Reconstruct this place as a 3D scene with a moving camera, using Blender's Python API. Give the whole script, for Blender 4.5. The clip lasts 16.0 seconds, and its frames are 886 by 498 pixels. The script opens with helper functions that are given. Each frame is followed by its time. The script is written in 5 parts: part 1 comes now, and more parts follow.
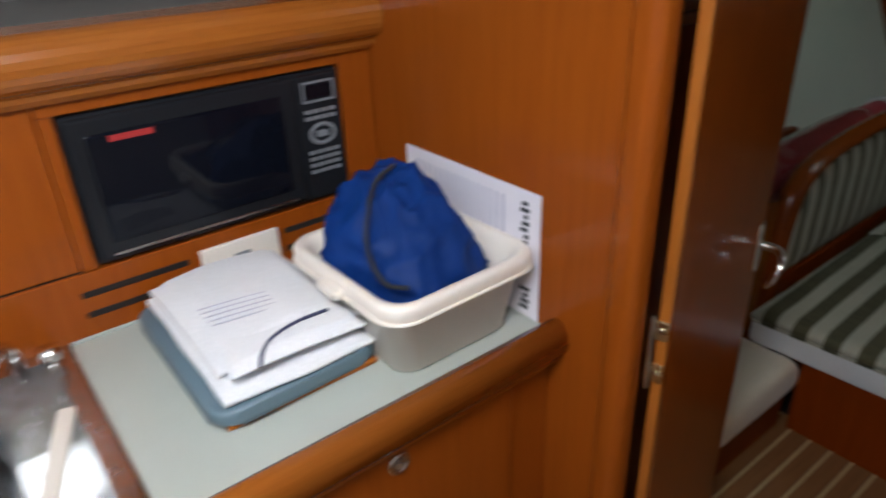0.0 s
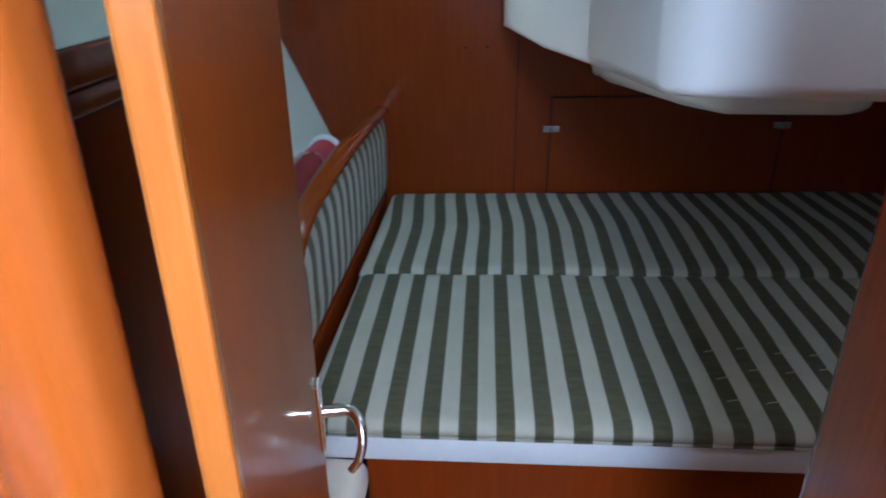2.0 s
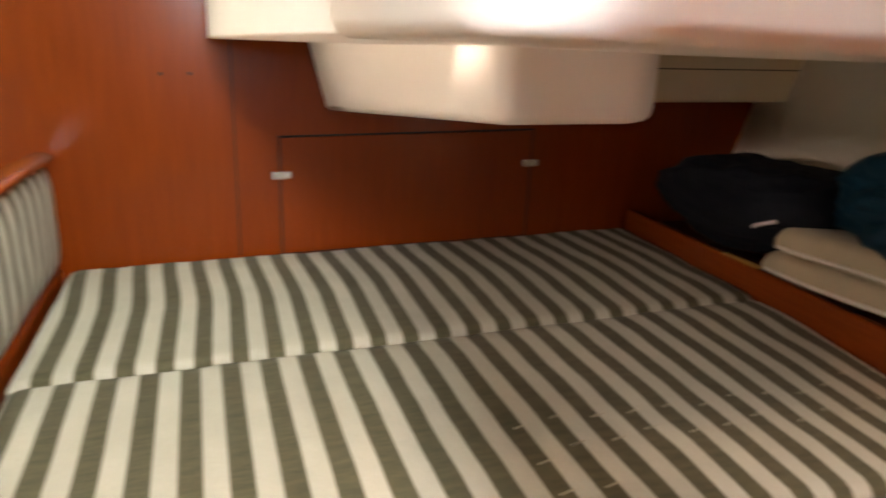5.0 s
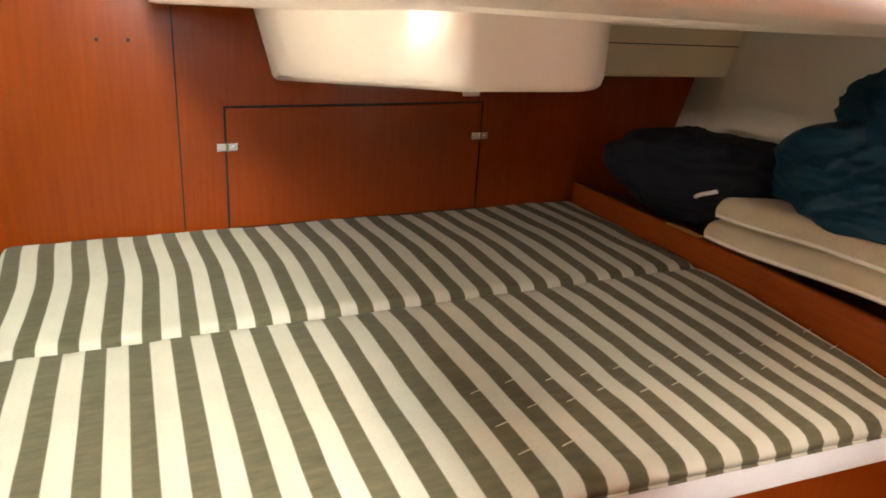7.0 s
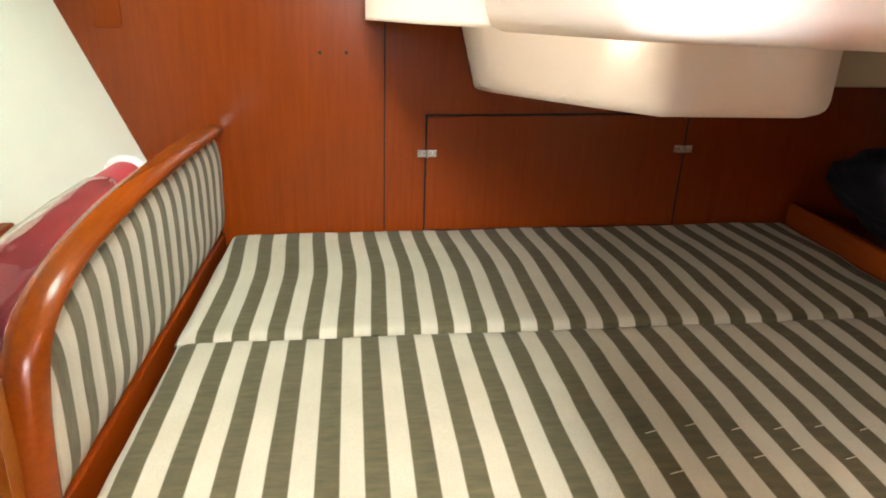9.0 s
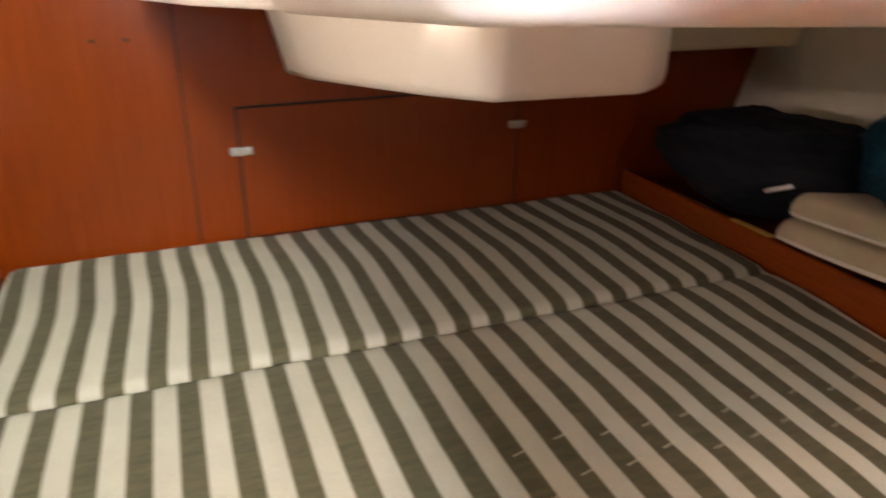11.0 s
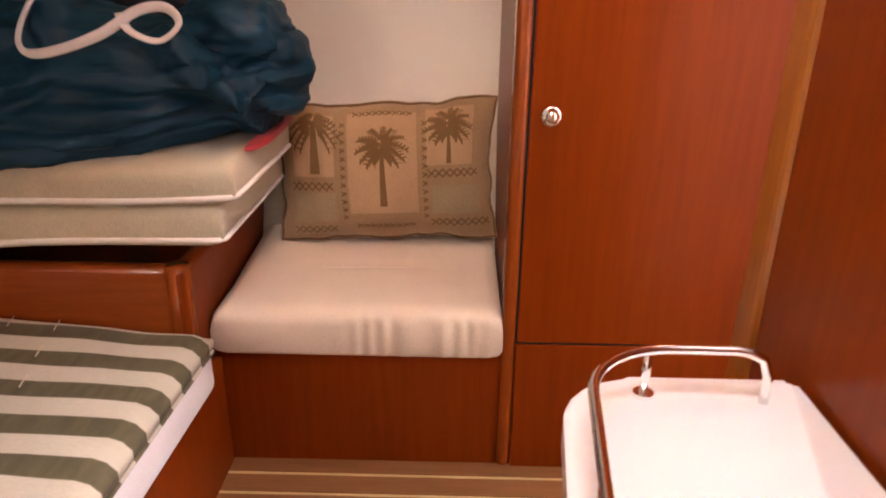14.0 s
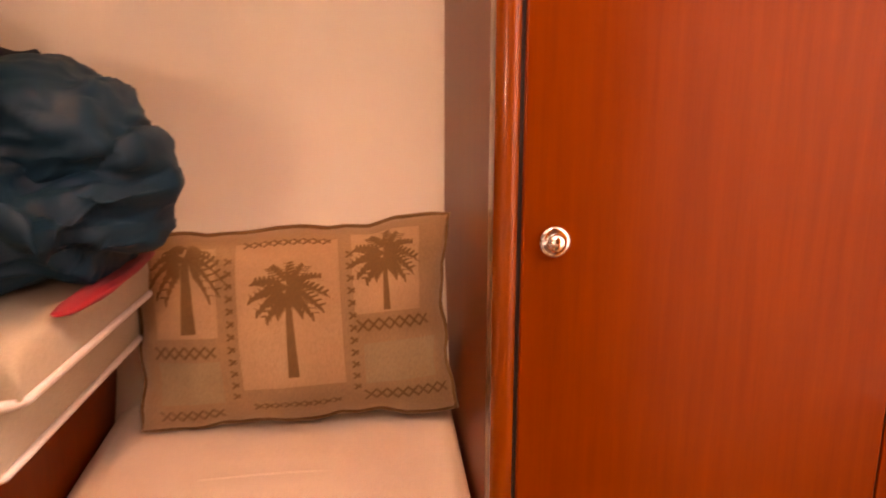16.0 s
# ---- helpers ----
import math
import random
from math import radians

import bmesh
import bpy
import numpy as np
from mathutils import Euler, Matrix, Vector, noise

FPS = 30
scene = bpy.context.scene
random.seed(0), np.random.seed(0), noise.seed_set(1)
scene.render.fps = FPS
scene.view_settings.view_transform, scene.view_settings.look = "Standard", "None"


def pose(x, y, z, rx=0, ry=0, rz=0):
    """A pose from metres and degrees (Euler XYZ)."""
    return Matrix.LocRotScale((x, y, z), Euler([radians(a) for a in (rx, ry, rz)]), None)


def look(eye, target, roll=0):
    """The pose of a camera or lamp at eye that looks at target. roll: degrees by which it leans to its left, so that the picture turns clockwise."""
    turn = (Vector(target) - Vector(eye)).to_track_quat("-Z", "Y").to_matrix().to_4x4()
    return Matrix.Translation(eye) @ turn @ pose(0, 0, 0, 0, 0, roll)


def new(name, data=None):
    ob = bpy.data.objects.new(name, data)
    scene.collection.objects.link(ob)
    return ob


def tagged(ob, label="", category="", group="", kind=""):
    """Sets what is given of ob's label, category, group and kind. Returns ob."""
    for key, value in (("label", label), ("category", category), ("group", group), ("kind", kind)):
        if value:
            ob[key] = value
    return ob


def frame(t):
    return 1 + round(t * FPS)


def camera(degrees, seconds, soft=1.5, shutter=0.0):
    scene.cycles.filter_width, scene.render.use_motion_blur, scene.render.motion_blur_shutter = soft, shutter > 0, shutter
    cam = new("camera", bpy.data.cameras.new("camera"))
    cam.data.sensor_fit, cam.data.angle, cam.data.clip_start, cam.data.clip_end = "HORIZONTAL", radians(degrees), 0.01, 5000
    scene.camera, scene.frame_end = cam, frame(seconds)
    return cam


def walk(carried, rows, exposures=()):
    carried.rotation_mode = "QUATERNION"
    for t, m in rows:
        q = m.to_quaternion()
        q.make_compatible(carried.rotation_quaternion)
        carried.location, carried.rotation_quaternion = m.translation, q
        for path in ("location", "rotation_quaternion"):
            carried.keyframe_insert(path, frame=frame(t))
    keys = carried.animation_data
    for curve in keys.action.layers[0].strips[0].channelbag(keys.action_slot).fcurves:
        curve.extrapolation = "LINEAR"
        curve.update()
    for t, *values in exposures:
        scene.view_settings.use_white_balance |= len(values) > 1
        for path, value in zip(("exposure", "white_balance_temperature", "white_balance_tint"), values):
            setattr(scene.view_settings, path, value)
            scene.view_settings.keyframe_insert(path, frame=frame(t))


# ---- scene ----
cam = camera(66.2, 16.0, 1.8, 0.5)
PATH = [
    (0, (0.823, -1.263, 1.49), (-0.591, -0.186, 0.572), -2.3),
    (0.5, (0.746, -1.159, 1.465), (-0.367, 0.235, 0.561), -0.8),
    (1, (0.657, -1.003, 1.462), (-0.112, 0.608, 0.559), -0.7),
    (1.5, (0.56, -0.846, 1.432), (0.192, 0.93, 0.59), 2.1),
    (2, (0.501, -0.767, 1.423), (0.334, 1.039, 0.58), -0.6),
    (2.5, (0.475, -0.661, 1.364), (0.497, 1.207, 0.65), 1.3),
    (3, (0.463, -0.506, 1.319), (0.491, 1.356, 0.591), 2.0),
    (3.5, (0.492, -0.421, 1.317), (0.493, 1.449, 0.609), 1.2),
    (4, (0.475, -0.364, 1.268), (0.592, 1.528, 0.63), 1.2),
    (4.5, (0.483, -0.327, 1.203), (0.798, 1.541, 0.56), 0.8),
    (5, (0.516, -0.29, 1.186), (1.115, 1.513, 0.563), 2.7),
    (5.2, (0.516, -0.298, 1.18), (1.256, 1.453, 0.557), 3.8),
    (7.3, (0.489, -0.286, 1.159), (1.237, 1.441, 0.483), 3.8),
    (7.5, (0.507, -0.273, 1.158), (1.136, 1.496, 0.467), 3.7),
    (8, (0.496, -0.297, 1.186), (0.776, 1.535, 0.434), 2.4),
    (8.2, (0.507, -0.291, 1.2), (0.705, 1.552, 0.451), 2.3),
    (10.5, (0.518, -0.184, 1.227), (0.891, 1.656, 0.538), 0.8),
    (11, (0.591, -0.065, 1.218), (1.222, 1.667, 0.44), 1.0),
    (11.5, (0.654, -0.028, 1.216), (1.656, 1.491, 0.385), 0.3),
    (12, (0.7, 0.049, 1.2), (2.156, 1.188, 0.436), -0.2),
    (12.5, (0.799, 0.007, 1.055), (2.487, 0.856, 0.399), 1.0),
    (13, (0.872, 0.03, 1.051), (2.697, 0.454, 0.353), -1.7),
    (13.5, (0.928, 0.025, 1.048), (2.804, 0.195, 0.374), -0.1),
    (14, (0.973, 0.039, 0.992), (2.832, 0.069, 0.254), 0.7),
    (14.5, (1.08, 0.061, 0.907), (2.96, 0.06, 0.224), 0.9),
    (15, (1.182, 0.082, 0.886), (3.125, -0.006, 0.419), -0.1),
    (15.5, (1.319, 0.059, 0.911), (3.269, -0.027, 0.476), 0.5),
    (16, (1.433, 0.079, 0.922), (3.377, -0.139, 0.507), 0.0),
]
walk(cam, [(t, look(eye, target, roll)) for t, eye, target, roll in PATH],
     [(0, -1.1, 6000, 7), (0.5, -1.0, 5850, 6), (1.0, -0.65, 5500, 4), (1.6, 0.15, 5000, 5), (2.0, 0.6, 4700, 7), (2.5, 1.1, 4700, 8), (3.5, 1.5, 5100, 4), (4.3, 1.75, 5900, 12), (5.0, 2.2, 7200, 18),
      (7.5, 2.85, 7200, 13), (8.5, 2.75, 7200, 13), (10.5, 2.1, 7100, 18), (11.5, 2.6, 7000, 22), (12.5, 3.0, 6600, 27), (13.5, 3.05, 6900, 31), (14.5, 2.9, 7700, 36), (15, 3.0, 9600, 48), (16, 3.1, 11000, 57)])


# ---- world and lights ----
world = bpy.data.worlds.new("sky")
scene.world = world
world.use_nodes = True
wn = world.node_tree
sky = wn.nodes.new("ShaderNodeTexSky")
sky.sky_type = "NISHITA"
sky.sun_disc = False
sky.sun_elevation, sky.sun_rotation = radians(50), radians(250)
wn.links.new(sky.outputs[0], wn.nodes["Background"].inputs[0])
wn.nodes["Background"].inputs[1].default_value = 0.1


def area(name, m, sx, sy, watts, colour):
    data = bpy.data.lights.new(name, "AREA")
    data.shape, data.size, data.size_y = "RECTANGLE", sx, sy
    data.energy, data.color = watts, colour
    ob = new(name, data)
    ob.matrix_world = m
    return ob


# daylight at the hull port, the deck hatch, the saloon windows, the companionway and the washroom port
area("port_daylight", look((-0.94, 1.20, 1.11), (2.3, 0.60, 0.85)), 0.22, 0.24, 6.3, (1.0, 0.76, 0.60))
area("deck_hatch_daylight", look((0.20, 1.30, 1.86), (-0.05, 1.62, 0.8)), 0.34, 0.40, 0.90, (0.50, 1.0, 0.70))
area("saloon_window_daylight", look((0.62, -2.45, 1.60), (0.7, 0.3, 1.25)), 0.85, 0.5, 12, (0.80, 0.90, 1.0))
# assumed unseen source, added to brighten the moulding's front and the washstand
area("assumed_entry_daylight", look((1.15, -0.04, 1.87), (1.15, 0.02, 0.6)), 0.34, 0.34, 0.24, (0.86, 0.94, 1.0))
area("companionway_daylight", look((0.66, -1.36, 1.86), (-0.12, -1.10, 0.95)), 0.4, 0.4, 34, (0.95, 0.97, 1.0))
area("washroom_daylight", look((2.25, -1.3, 1.75), (1.95, -0.9, 0.6)), 0.3, 0.4, 9, (1.0, 1.0, 1.0))
# lamp out of view, assumed from the warm light on the starboard side
bulb = bpy.data.lights.new("assumed_lamp_glow", "SPOT")
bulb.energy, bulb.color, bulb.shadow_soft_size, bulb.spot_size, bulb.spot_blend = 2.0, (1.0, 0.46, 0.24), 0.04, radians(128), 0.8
new("assumed_lamp_glow", bulb).matrix_world = look((2.02, -0.02, 1.85), (1.72, -0.10, 0.5))
for lx, ly in ((0.80, -1.30), (0.62, -2.05)):
    bulb = bpy.data.lights.new("downlight_glow", "SPOT")
    bulb.energy, bulb.color, bulb.spot_size, bulb.shadow_soft_size = 15, (1.0, 0.72, 0.38), radians(120), 0.03
    new("downlight_glow", bulb).matrix_world = look((lx, ly, 1.92), (lx, ly, 0))


# ---- materials ----
def nodes_of(name):
    m = bpy.data.materials.new(name)
    m.use_nodes = True
    t = m.node_tree
    return m, t, t.nodes["Principled BSDF"]


def node(t, kind, **kw):
    n = t.nodes.new(kind)
    for k, v in kw.items():
        n.inputs[k].default_value = v
    return n


def coords(t, scale=(1, 1, 1)):
    g = t.nodes.new("ShaderNodeNewGeometry")
    mp = t.nodes.new("ShaderNodeMapping")
    mp.inputs["Scale"].default_value = scale
    t.links.new(g.outputs["Position"], mp.inputs["Vector"])
    return mp.outputs["Vector"]


def ramp(t, fac, stops):
    r = t.nodes.new("ShaderNodeValToRGB")
    while len(r.color_ramp.elements) < len(stops):
        r.color_ramp.elements.new(0.5)
    for e, (p, c) in zip(r.color_ramp.elements, stops):
        e.position, e.color = p, (*c, 1)
    t.links.new(fac, r.inputs[0])
    return r.outputs[0]


def noisy(t, vec, scale, detail=4.0, rough=0.6):
    n = node(t, "ShaderNodeTexNoise", Scale=scale, Detail=detail, Roughness=rough)
    t.links.new(vec, n.inputs["Vector"])
    return n.outputs["Fac"]


def mixed(t, fac, a, b, mode="MIX"):
    m = t.nodes.new("ShaderNodeMix")
    m.data_type, m.blend_type = "RGBA", mode
    for s, v in ((0, fac), (6, a), (7, b)):
        if isinstance(v, (int, float)):
            m.inputs[s].default_value = v
        elif isinstance(v, tuple):
            m.inputs[s].default_value = (*v, 1)
        else:
            t.links.new(v, m.inputs[s])
    return m.outputs[2]


def bumped(t, b, height, strength=0.2, distance=0.002):
    n = node(t, "ShaderNodeBump", Strength=strength, Distance=distance)
    t.links.new(height, n.inputs["Height"])
    t.links.new(n.outputs[0], b.inputs["Normal"])


def maths(t, op, a, b=0.0):
    n = t.nodes.new("ShaderNodeMath")
    n.operation = op
    for i, v in enumerate((a, b)):
        if isinstance(v, (int, float)):
            n.inputs[i].default_value = v
        else:
            t.links.new(v, n.inputs[i])
    return n.outputs[0]


def varnished(name, dark, light, along=(22, 22, 1.2), rough=0.32, coat=0.06, gloss=0.22):
    """Varnished cherry: long grain, broad figure, a few darker flecks."""
    m, t, b = nodes_of(name)
    v = coords(t, along)
    grain = noisy(t, v, 3.2, 8, 0.65)
    figure = noisy(t, coords(t, tuple(max(0.5, a * 0.12) for a in along)), 1.6, 3)
    fleck = noisy(t, v, 16, 4, 0.8)
    c = ramp(t, grain, ((0.16, dark), (0.86, light)))
    c = mixed(t, 0.22, c, ramp(t, figure, ((0.2, tuple(x * 0.85 for x in dark)), (0.85, light))))
    c = mixed(t, 0.22, c, ramp(t, fleck, ((0.34, tuple(x * 0.4 for x in dark)), (0.5, light))), "MULTIPLY")
    t.links.new(c, b.inputs["Base Color"])
    b.inputs["Roughness"].default_value = rough
    b.inputs["Specular IOR Level"].default_value = 0.10
    b.inputs["Coat Weight"].default_value, b.inputs["Coat Roughness"].default_value = coat, gloss
    bumped(t, b, grain, 0.05, 0.001)
    return m


def painted(name, colour, rough=0.45, mottling=0.08, bump=0.08, fine=260.0, metal=0.0):
    m, t, b = nodes_of(name)
    v = coords(t)
    stain = noisy(t, v, 3.0, 5)
    c = ramp(t, stain, ((0.3, tuple(x * (1 - mottling) for x in colour)), (0.75, colour)))
    t.links.new(c, b.inputs["Base Color"])
    b.inputs["Roughness"].default_value, b.inputs["Metallic"].default_value = rough, metal
    if bump:
        bumped(t, b, noisy(t, v, fine, 3), bump, 0.001)
    return m


def cloth(name, colour, weave=900.0, rough=0.9, sheen=0.3, mottling=0.2, wrinkle=0.0):
    m, t, b = nodes_of(name)
    v = coords(t)
    stain = noisy(t, v, 9.0, 5)
    thread = noisy(t, coords(t, (1, 1, 0.35)), weave, 2)
    c = ramp(t, stain, ((0.25, tuple(x * (1 - mottling) for x in colour)), (0.8, colour)))
    c = mixed(t, 0.25, c, ramp(t, thread, ((0.35, (0.45, 0.45, 0.45)), (0.6, (1, 1, 1)))), "MULTIPLY")
    t.links.new(c, b.inputs["Base Color"])
    b.inputs["Roughness"].default_value, b.inputs["Sheen Weight"].default_value = rough, sheen
    h = thread
    if wrinkle:
        h = maths(t, "ADD", maths(t, "MULTIPLY", thread, 0.15), noisy(t, v, wrinkle, 6, 0.7))
    bumped(t, b, h, 0.35, 0.003)
    return m


def striped(name, axis, period, light, dark, share=0.46, pulled=False):
    """Woven ticking: straight bands that wander a little, with cross threads and a few pulled lines."""
    m, t, b = nodes_of(name)
    pos = coords(t)
    sep = t.nodes.new("ShaderNodeSeparateXYZ")
    t.links.new(pos, sep.inputs[0])
    wander = maths(t, "MULTIPLY", maths(t, "SUBTRACT", noisy(t, pos, 1.7, 2), 0.5), 0.012)
    if pulled:
        # the aft cover is pulled sideways towards the bulkhead, the fore cover lies a little askew
        def eased(source, a, b_, low, high):
            n = t.nodes.new("ShaderNodeMapRange")
            n.interpolation_type = "SMOOTHSTEP"
            for k, v in enumerate((a, b_, low, high)):
                n.inputs[k + 1].default_value = v
            t.links.new(source, n.inputs[0])
            return n.outputs[0]
        over_aft = maths(t, "ADD", eased(sep.outputs[1], 1.60, 2.05, 0.036, 0.003), eased(sep.outputs[0], 0.3, 0.9, 0.011, 0.0))
        over_fore = maths(t, "ADD", maths(t, "MULTIPLY", maths(t, "SUBTRACT", 1.25, sep.outputs[1]), 0.03), 0.0185)
        aft = maths(t, "GREATER_THAN", sep.outputs[1], 1.272)
        slip = maths(t, "ADD", maths(t, "MULTIPLY", aft, maths(t, "SUBTRACT", over_aft, over_fore)), over_fore)
        wander = maths(t, "SUBTRACT", maths(t, "MULTIPLY", wander, 0.4), slip)
    along = maths(t, "ADD", maths(t, "ADD", sep.outputs[axis], 50 * period), wander)
    f = maths(t, "FRACT", maths(t, "DIVIDE", along, period))
    edge = maths(t, "SUBTRACT", maths(t, "ABSOLUTE", maths(t, "SUBTRACT", f, 0.5)), share / 2)
    band = maths(t, "MULTIPLY", maths(t, "MINIMUM", maths(t, "MAXIMUM", maths(t, "MULTIPLY", edge, 28), 0.0), 1.0), 1.0)
    stain = noisy(t, pos, 6, 5)
    lc = ramp(t, stain, ((0.25, tuple(x * 0.82 for x in light)), (0.75, light)))
    dc = ramp(t, noisy(t, coords(t, (3, 14, 3)), 5, 5), ((0.3, tuple(x * 0.75 for x in dark)), (0.75, tuple(x * 1.35 for x in dark))))
    c = mixed(t, band, dc, lc)
    slub = noisy(t, coords(t, (40, 5, 40)), 26, 3)
    c = mixed(t, 0.28, c, ramp(t, slub, ((0.35, (0.5, 0.5, 0.5)), (0.6, (1, 1, 1)))), "MULTIPLY")
    t.links.new(c, b.inputs["Base Color"])
    b.inputs["Roughness"].default_value, b.inputs["Sheen Weight"].default_value = 0.85, 0.06
    bumped(t, b, maths(t, "ADD", maths(t, "MULTIPLY", slub, 0.3), noisy(t, pos, 13, 4)), 0.35, 0.004)
    return m


def metal(name, colour, rough):
    m, t, b = nodes_of(name)
    b.inputs["Base Color"].default_value, b.inputs["Metallic"].default_value = (*colour, 1), 1
    t.links.new(ramp(t, noisy(t, coords(t), 40, 4), ((0.3, (rough * 0.6,) * 3), (0.8, (rough * 1.5,) * 3))), b.inputs["Roughness"])
    return m


VENEER = varnished("cherry_veneer", (0.170, 0.0235, 0.0018), (0.285, 0.0520, 0.0034))
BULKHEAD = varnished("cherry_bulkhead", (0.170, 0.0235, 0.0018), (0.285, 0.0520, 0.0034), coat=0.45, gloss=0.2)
VENEER_FLAT = varnished("cherry_veneer_long", (0.170, 0.0235, 0.0018), (0.285, 0.0520, 0.0034), (22, 1.2, 22))
# same cherry as VENEER, its colour lifted for the stronger light outside the cabin
VENEER_LIT = varnished("cherry_veneer_lit", (0.250, 0.052, 0.0042), (0.375, 0.096, 0.0080), coat=0.25, gloss=0.09)
SOLID = varnished("cherry_solid", (0.30, 0.084, 0.010), (0.46, 0.160, 0.024), (30, 30, 2.0), 0.18, 0.7)
SOLID_LONG = varnished("cherry_solid_long", (0.30, 0.084, 0.010), (0.46, 0.160, 0.024), (30, 2.0, 30), 0.18, 0.7)
SOLID_CROSS = varnished("cherry_solid_cross", (0.30, 0.084, 0.010), (0.46, 0.160, 0.024), (2.0, 30, 30), 0.18, 0.7)
SOLID_RED = varnished("cherry_solid_red", (0.21, 0.038, 0.004), (0.34, 0.078, 0.009), (30, 30, 2.0), 0.2, 0.5)
SOLID_RED_LONG = varnished("cherry_solid_red_long", (0.21, 0.038, 0.004), (0.34, 0.078, 0.009), (30, 2.0, 30), 0.2, 0.5)
TEAK = varnished("teak_sole", (0.17, 0.075, 0.03), (0.31, 0.15, 0.06), (26, 1.5, 26), 0.35, 0.2)
HOLLY = varnished("holly_inlay", (0.50, 0.36, 0.18), (0.68, 0.52, 0.30), (26, 1.5, 26), 0.35, 0.2)
GAP = painted("dark_joint", (0.012, 0.006, 0.004), 0.9, 0.2, 0)
LINER = painted("hull_liner_vinyl", (0.80, 0.80, 0.73), 0.55, 0.06, 0.25, 420)
GELCOAT = painted("white_gelcoat", (0.80, 0.79, 0.74), 0.28, 0.05, 0.03, 60)
CREAM = painted("cream_headliner", (0.62, 0.53, 0.36), 0.55, 0.10, 0.2, 300)
WHITE = painted("white_laminate", (0.84, 0.83, 0.81), 0.16, 0.03, 0.0)
STRIPE_BED = striped("striped_ticking", 0, 0.0882, (0.49, 0.46, 0.37), (0.074, 0.066, 0.030), pulled=True)
STRIPE_HEAD = striped("striped_ticking_upright", 1, 0.0885, (0.60, 0.57, 0.46), (0.135, 0.124, 0.075), 0.42)
SHEET = cloth("white_sheet", (0.74, 0.74, 0.76), 700, 0.9, 0.2, 0.1, 14)
BEIGE = cloth("beige_ticking", (0.52, 0.47, 0.34), 500, 0.9, 0.2, 0.15)
PIPING = cloth("white_piping", (0.80, 0.79, 0.76), 800, 0.8, 0.1, 0.05)
SEAT = cloth("cream_upholstery", (0.72, 0.62, 0.50), 620, 0.9, 0.3, 0.10, 16)
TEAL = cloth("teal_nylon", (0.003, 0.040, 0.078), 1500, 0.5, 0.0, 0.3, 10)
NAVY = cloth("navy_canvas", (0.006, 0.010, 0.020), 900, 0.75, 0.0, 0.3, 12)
BLUE = cloth("blue_nylon", (0.003, 0.034, 0.20), 1300, 0.6, 0.0, 0.35, 18)
CORD = cloth("black_cord", (0.01, 0.011, 0.016), 900, 0.8, 0.1, 0.2)
WEBBING = cloth("white_cord", (0.72, 0.70, 0.72), 900, 0.8, 0.1, 0.1)
RED = cloth("red_canvas", (0.42, 0.020, 0.036), 700, 0.55, 0.1, 0.25, 14)
TAN = cloth("tan_tapestry", (0.38, 0.25, 0.13), 420, 0.95, 0.3, 0.25)
TAN_PALE = cloth("pale_tapestry", (0.48, 0.32, 0.18), 420, 0.95, 0.3, 0.15)
TAN_DARK = cloth("brown_tapestry", (0.20, 0.115, 0.04), 420, 0.95, 0.2, 0.2)
TAN_OLIVE = cloth("olive_tapestry", (0.36, 0.28, 0.16), 420, 0.95, 0.2, 0.2)
TOWEL = cloth("white_towel", (0.80, 0.80, 0.84), 380, 0.95, 0.4, 0.06, 9)
CHROME = metal("chrome", (0.86, 0.85, 0.84), 0.08)
STEEL = metal("brushed_steel", (0.62, 0.62, 0.62), 0.22)
BRASS = metal("brass_plate", (0.80, 0.68, 0.42), 0.28)
BLACK = painted("black_plastic", (0.012, 0.013, 0.016), 0.25, 0.1, 0.02)
for dull in (BLACK, TEAL, NAVY, BLUE):
    dull.node_tree.nodes["Principled BSDF"].inputs["Specular IOR Level"].default_value = 0.2
GREYKEY = painted("grey_legend", (0.20, 0.21, 0.23), 0.5, 0.05, 0)
REDLINE = painted("red_legend", (0.35, 0.02, 0.02), 0.5, 0.05, 0)
PLASTIC = painted("cream_plastic", (0.80, 0.73, 0.66), 0.32, 0.05, 0.03)
SLATE = painted("slate_blue_plastic", (0.12, 0.18, 0.225), 0.4, 0.1, 0.05)
COUNTER = painted("speckled_worktop", (0.47, 0.50, 0.46), 0.3, 0.12, 0.05)
PAPER = painted("paper", (0.76, 0.72, 0.78), 0.8, 0.05, 0.0)
INK = painted("ink", (0.03, 0.03, 0.035), 0.8, 0.1, 0)
FAINT = painted("faint_print", (0.52, 0.50, 0.60), 0.8, 0.1, 0)
YELLOW = cloth("yellow_webbing", (0.62, 0.33, 0.05), 500, 0.8, 0.1, 0.2)
GREYSHELF = painted("grey_shelf_lining", (0.16, 0.15, 0.14), 0.7, 0.2, 0.1)
RUBBER = painted("black_rubber", (0.02, 0.022, 0.025), 0.55, 0.1, 0.02)
NAVYLINE = cloth("navy_stitching", (0.03, 0.035, 0.10), 900, 0.9, 0.1, 0.1)


def glass(name, colour, rough):
    m, t, b = nodes_of(name)
    b.inputs["Base Color"].default_value, b.inputs["Roughness"].default_value = (*colour, 1), rough
    b.inputs["Transmission Weight"].default_value, b.inputs["IOR"].default_value = 1.0, 1.45
    return m


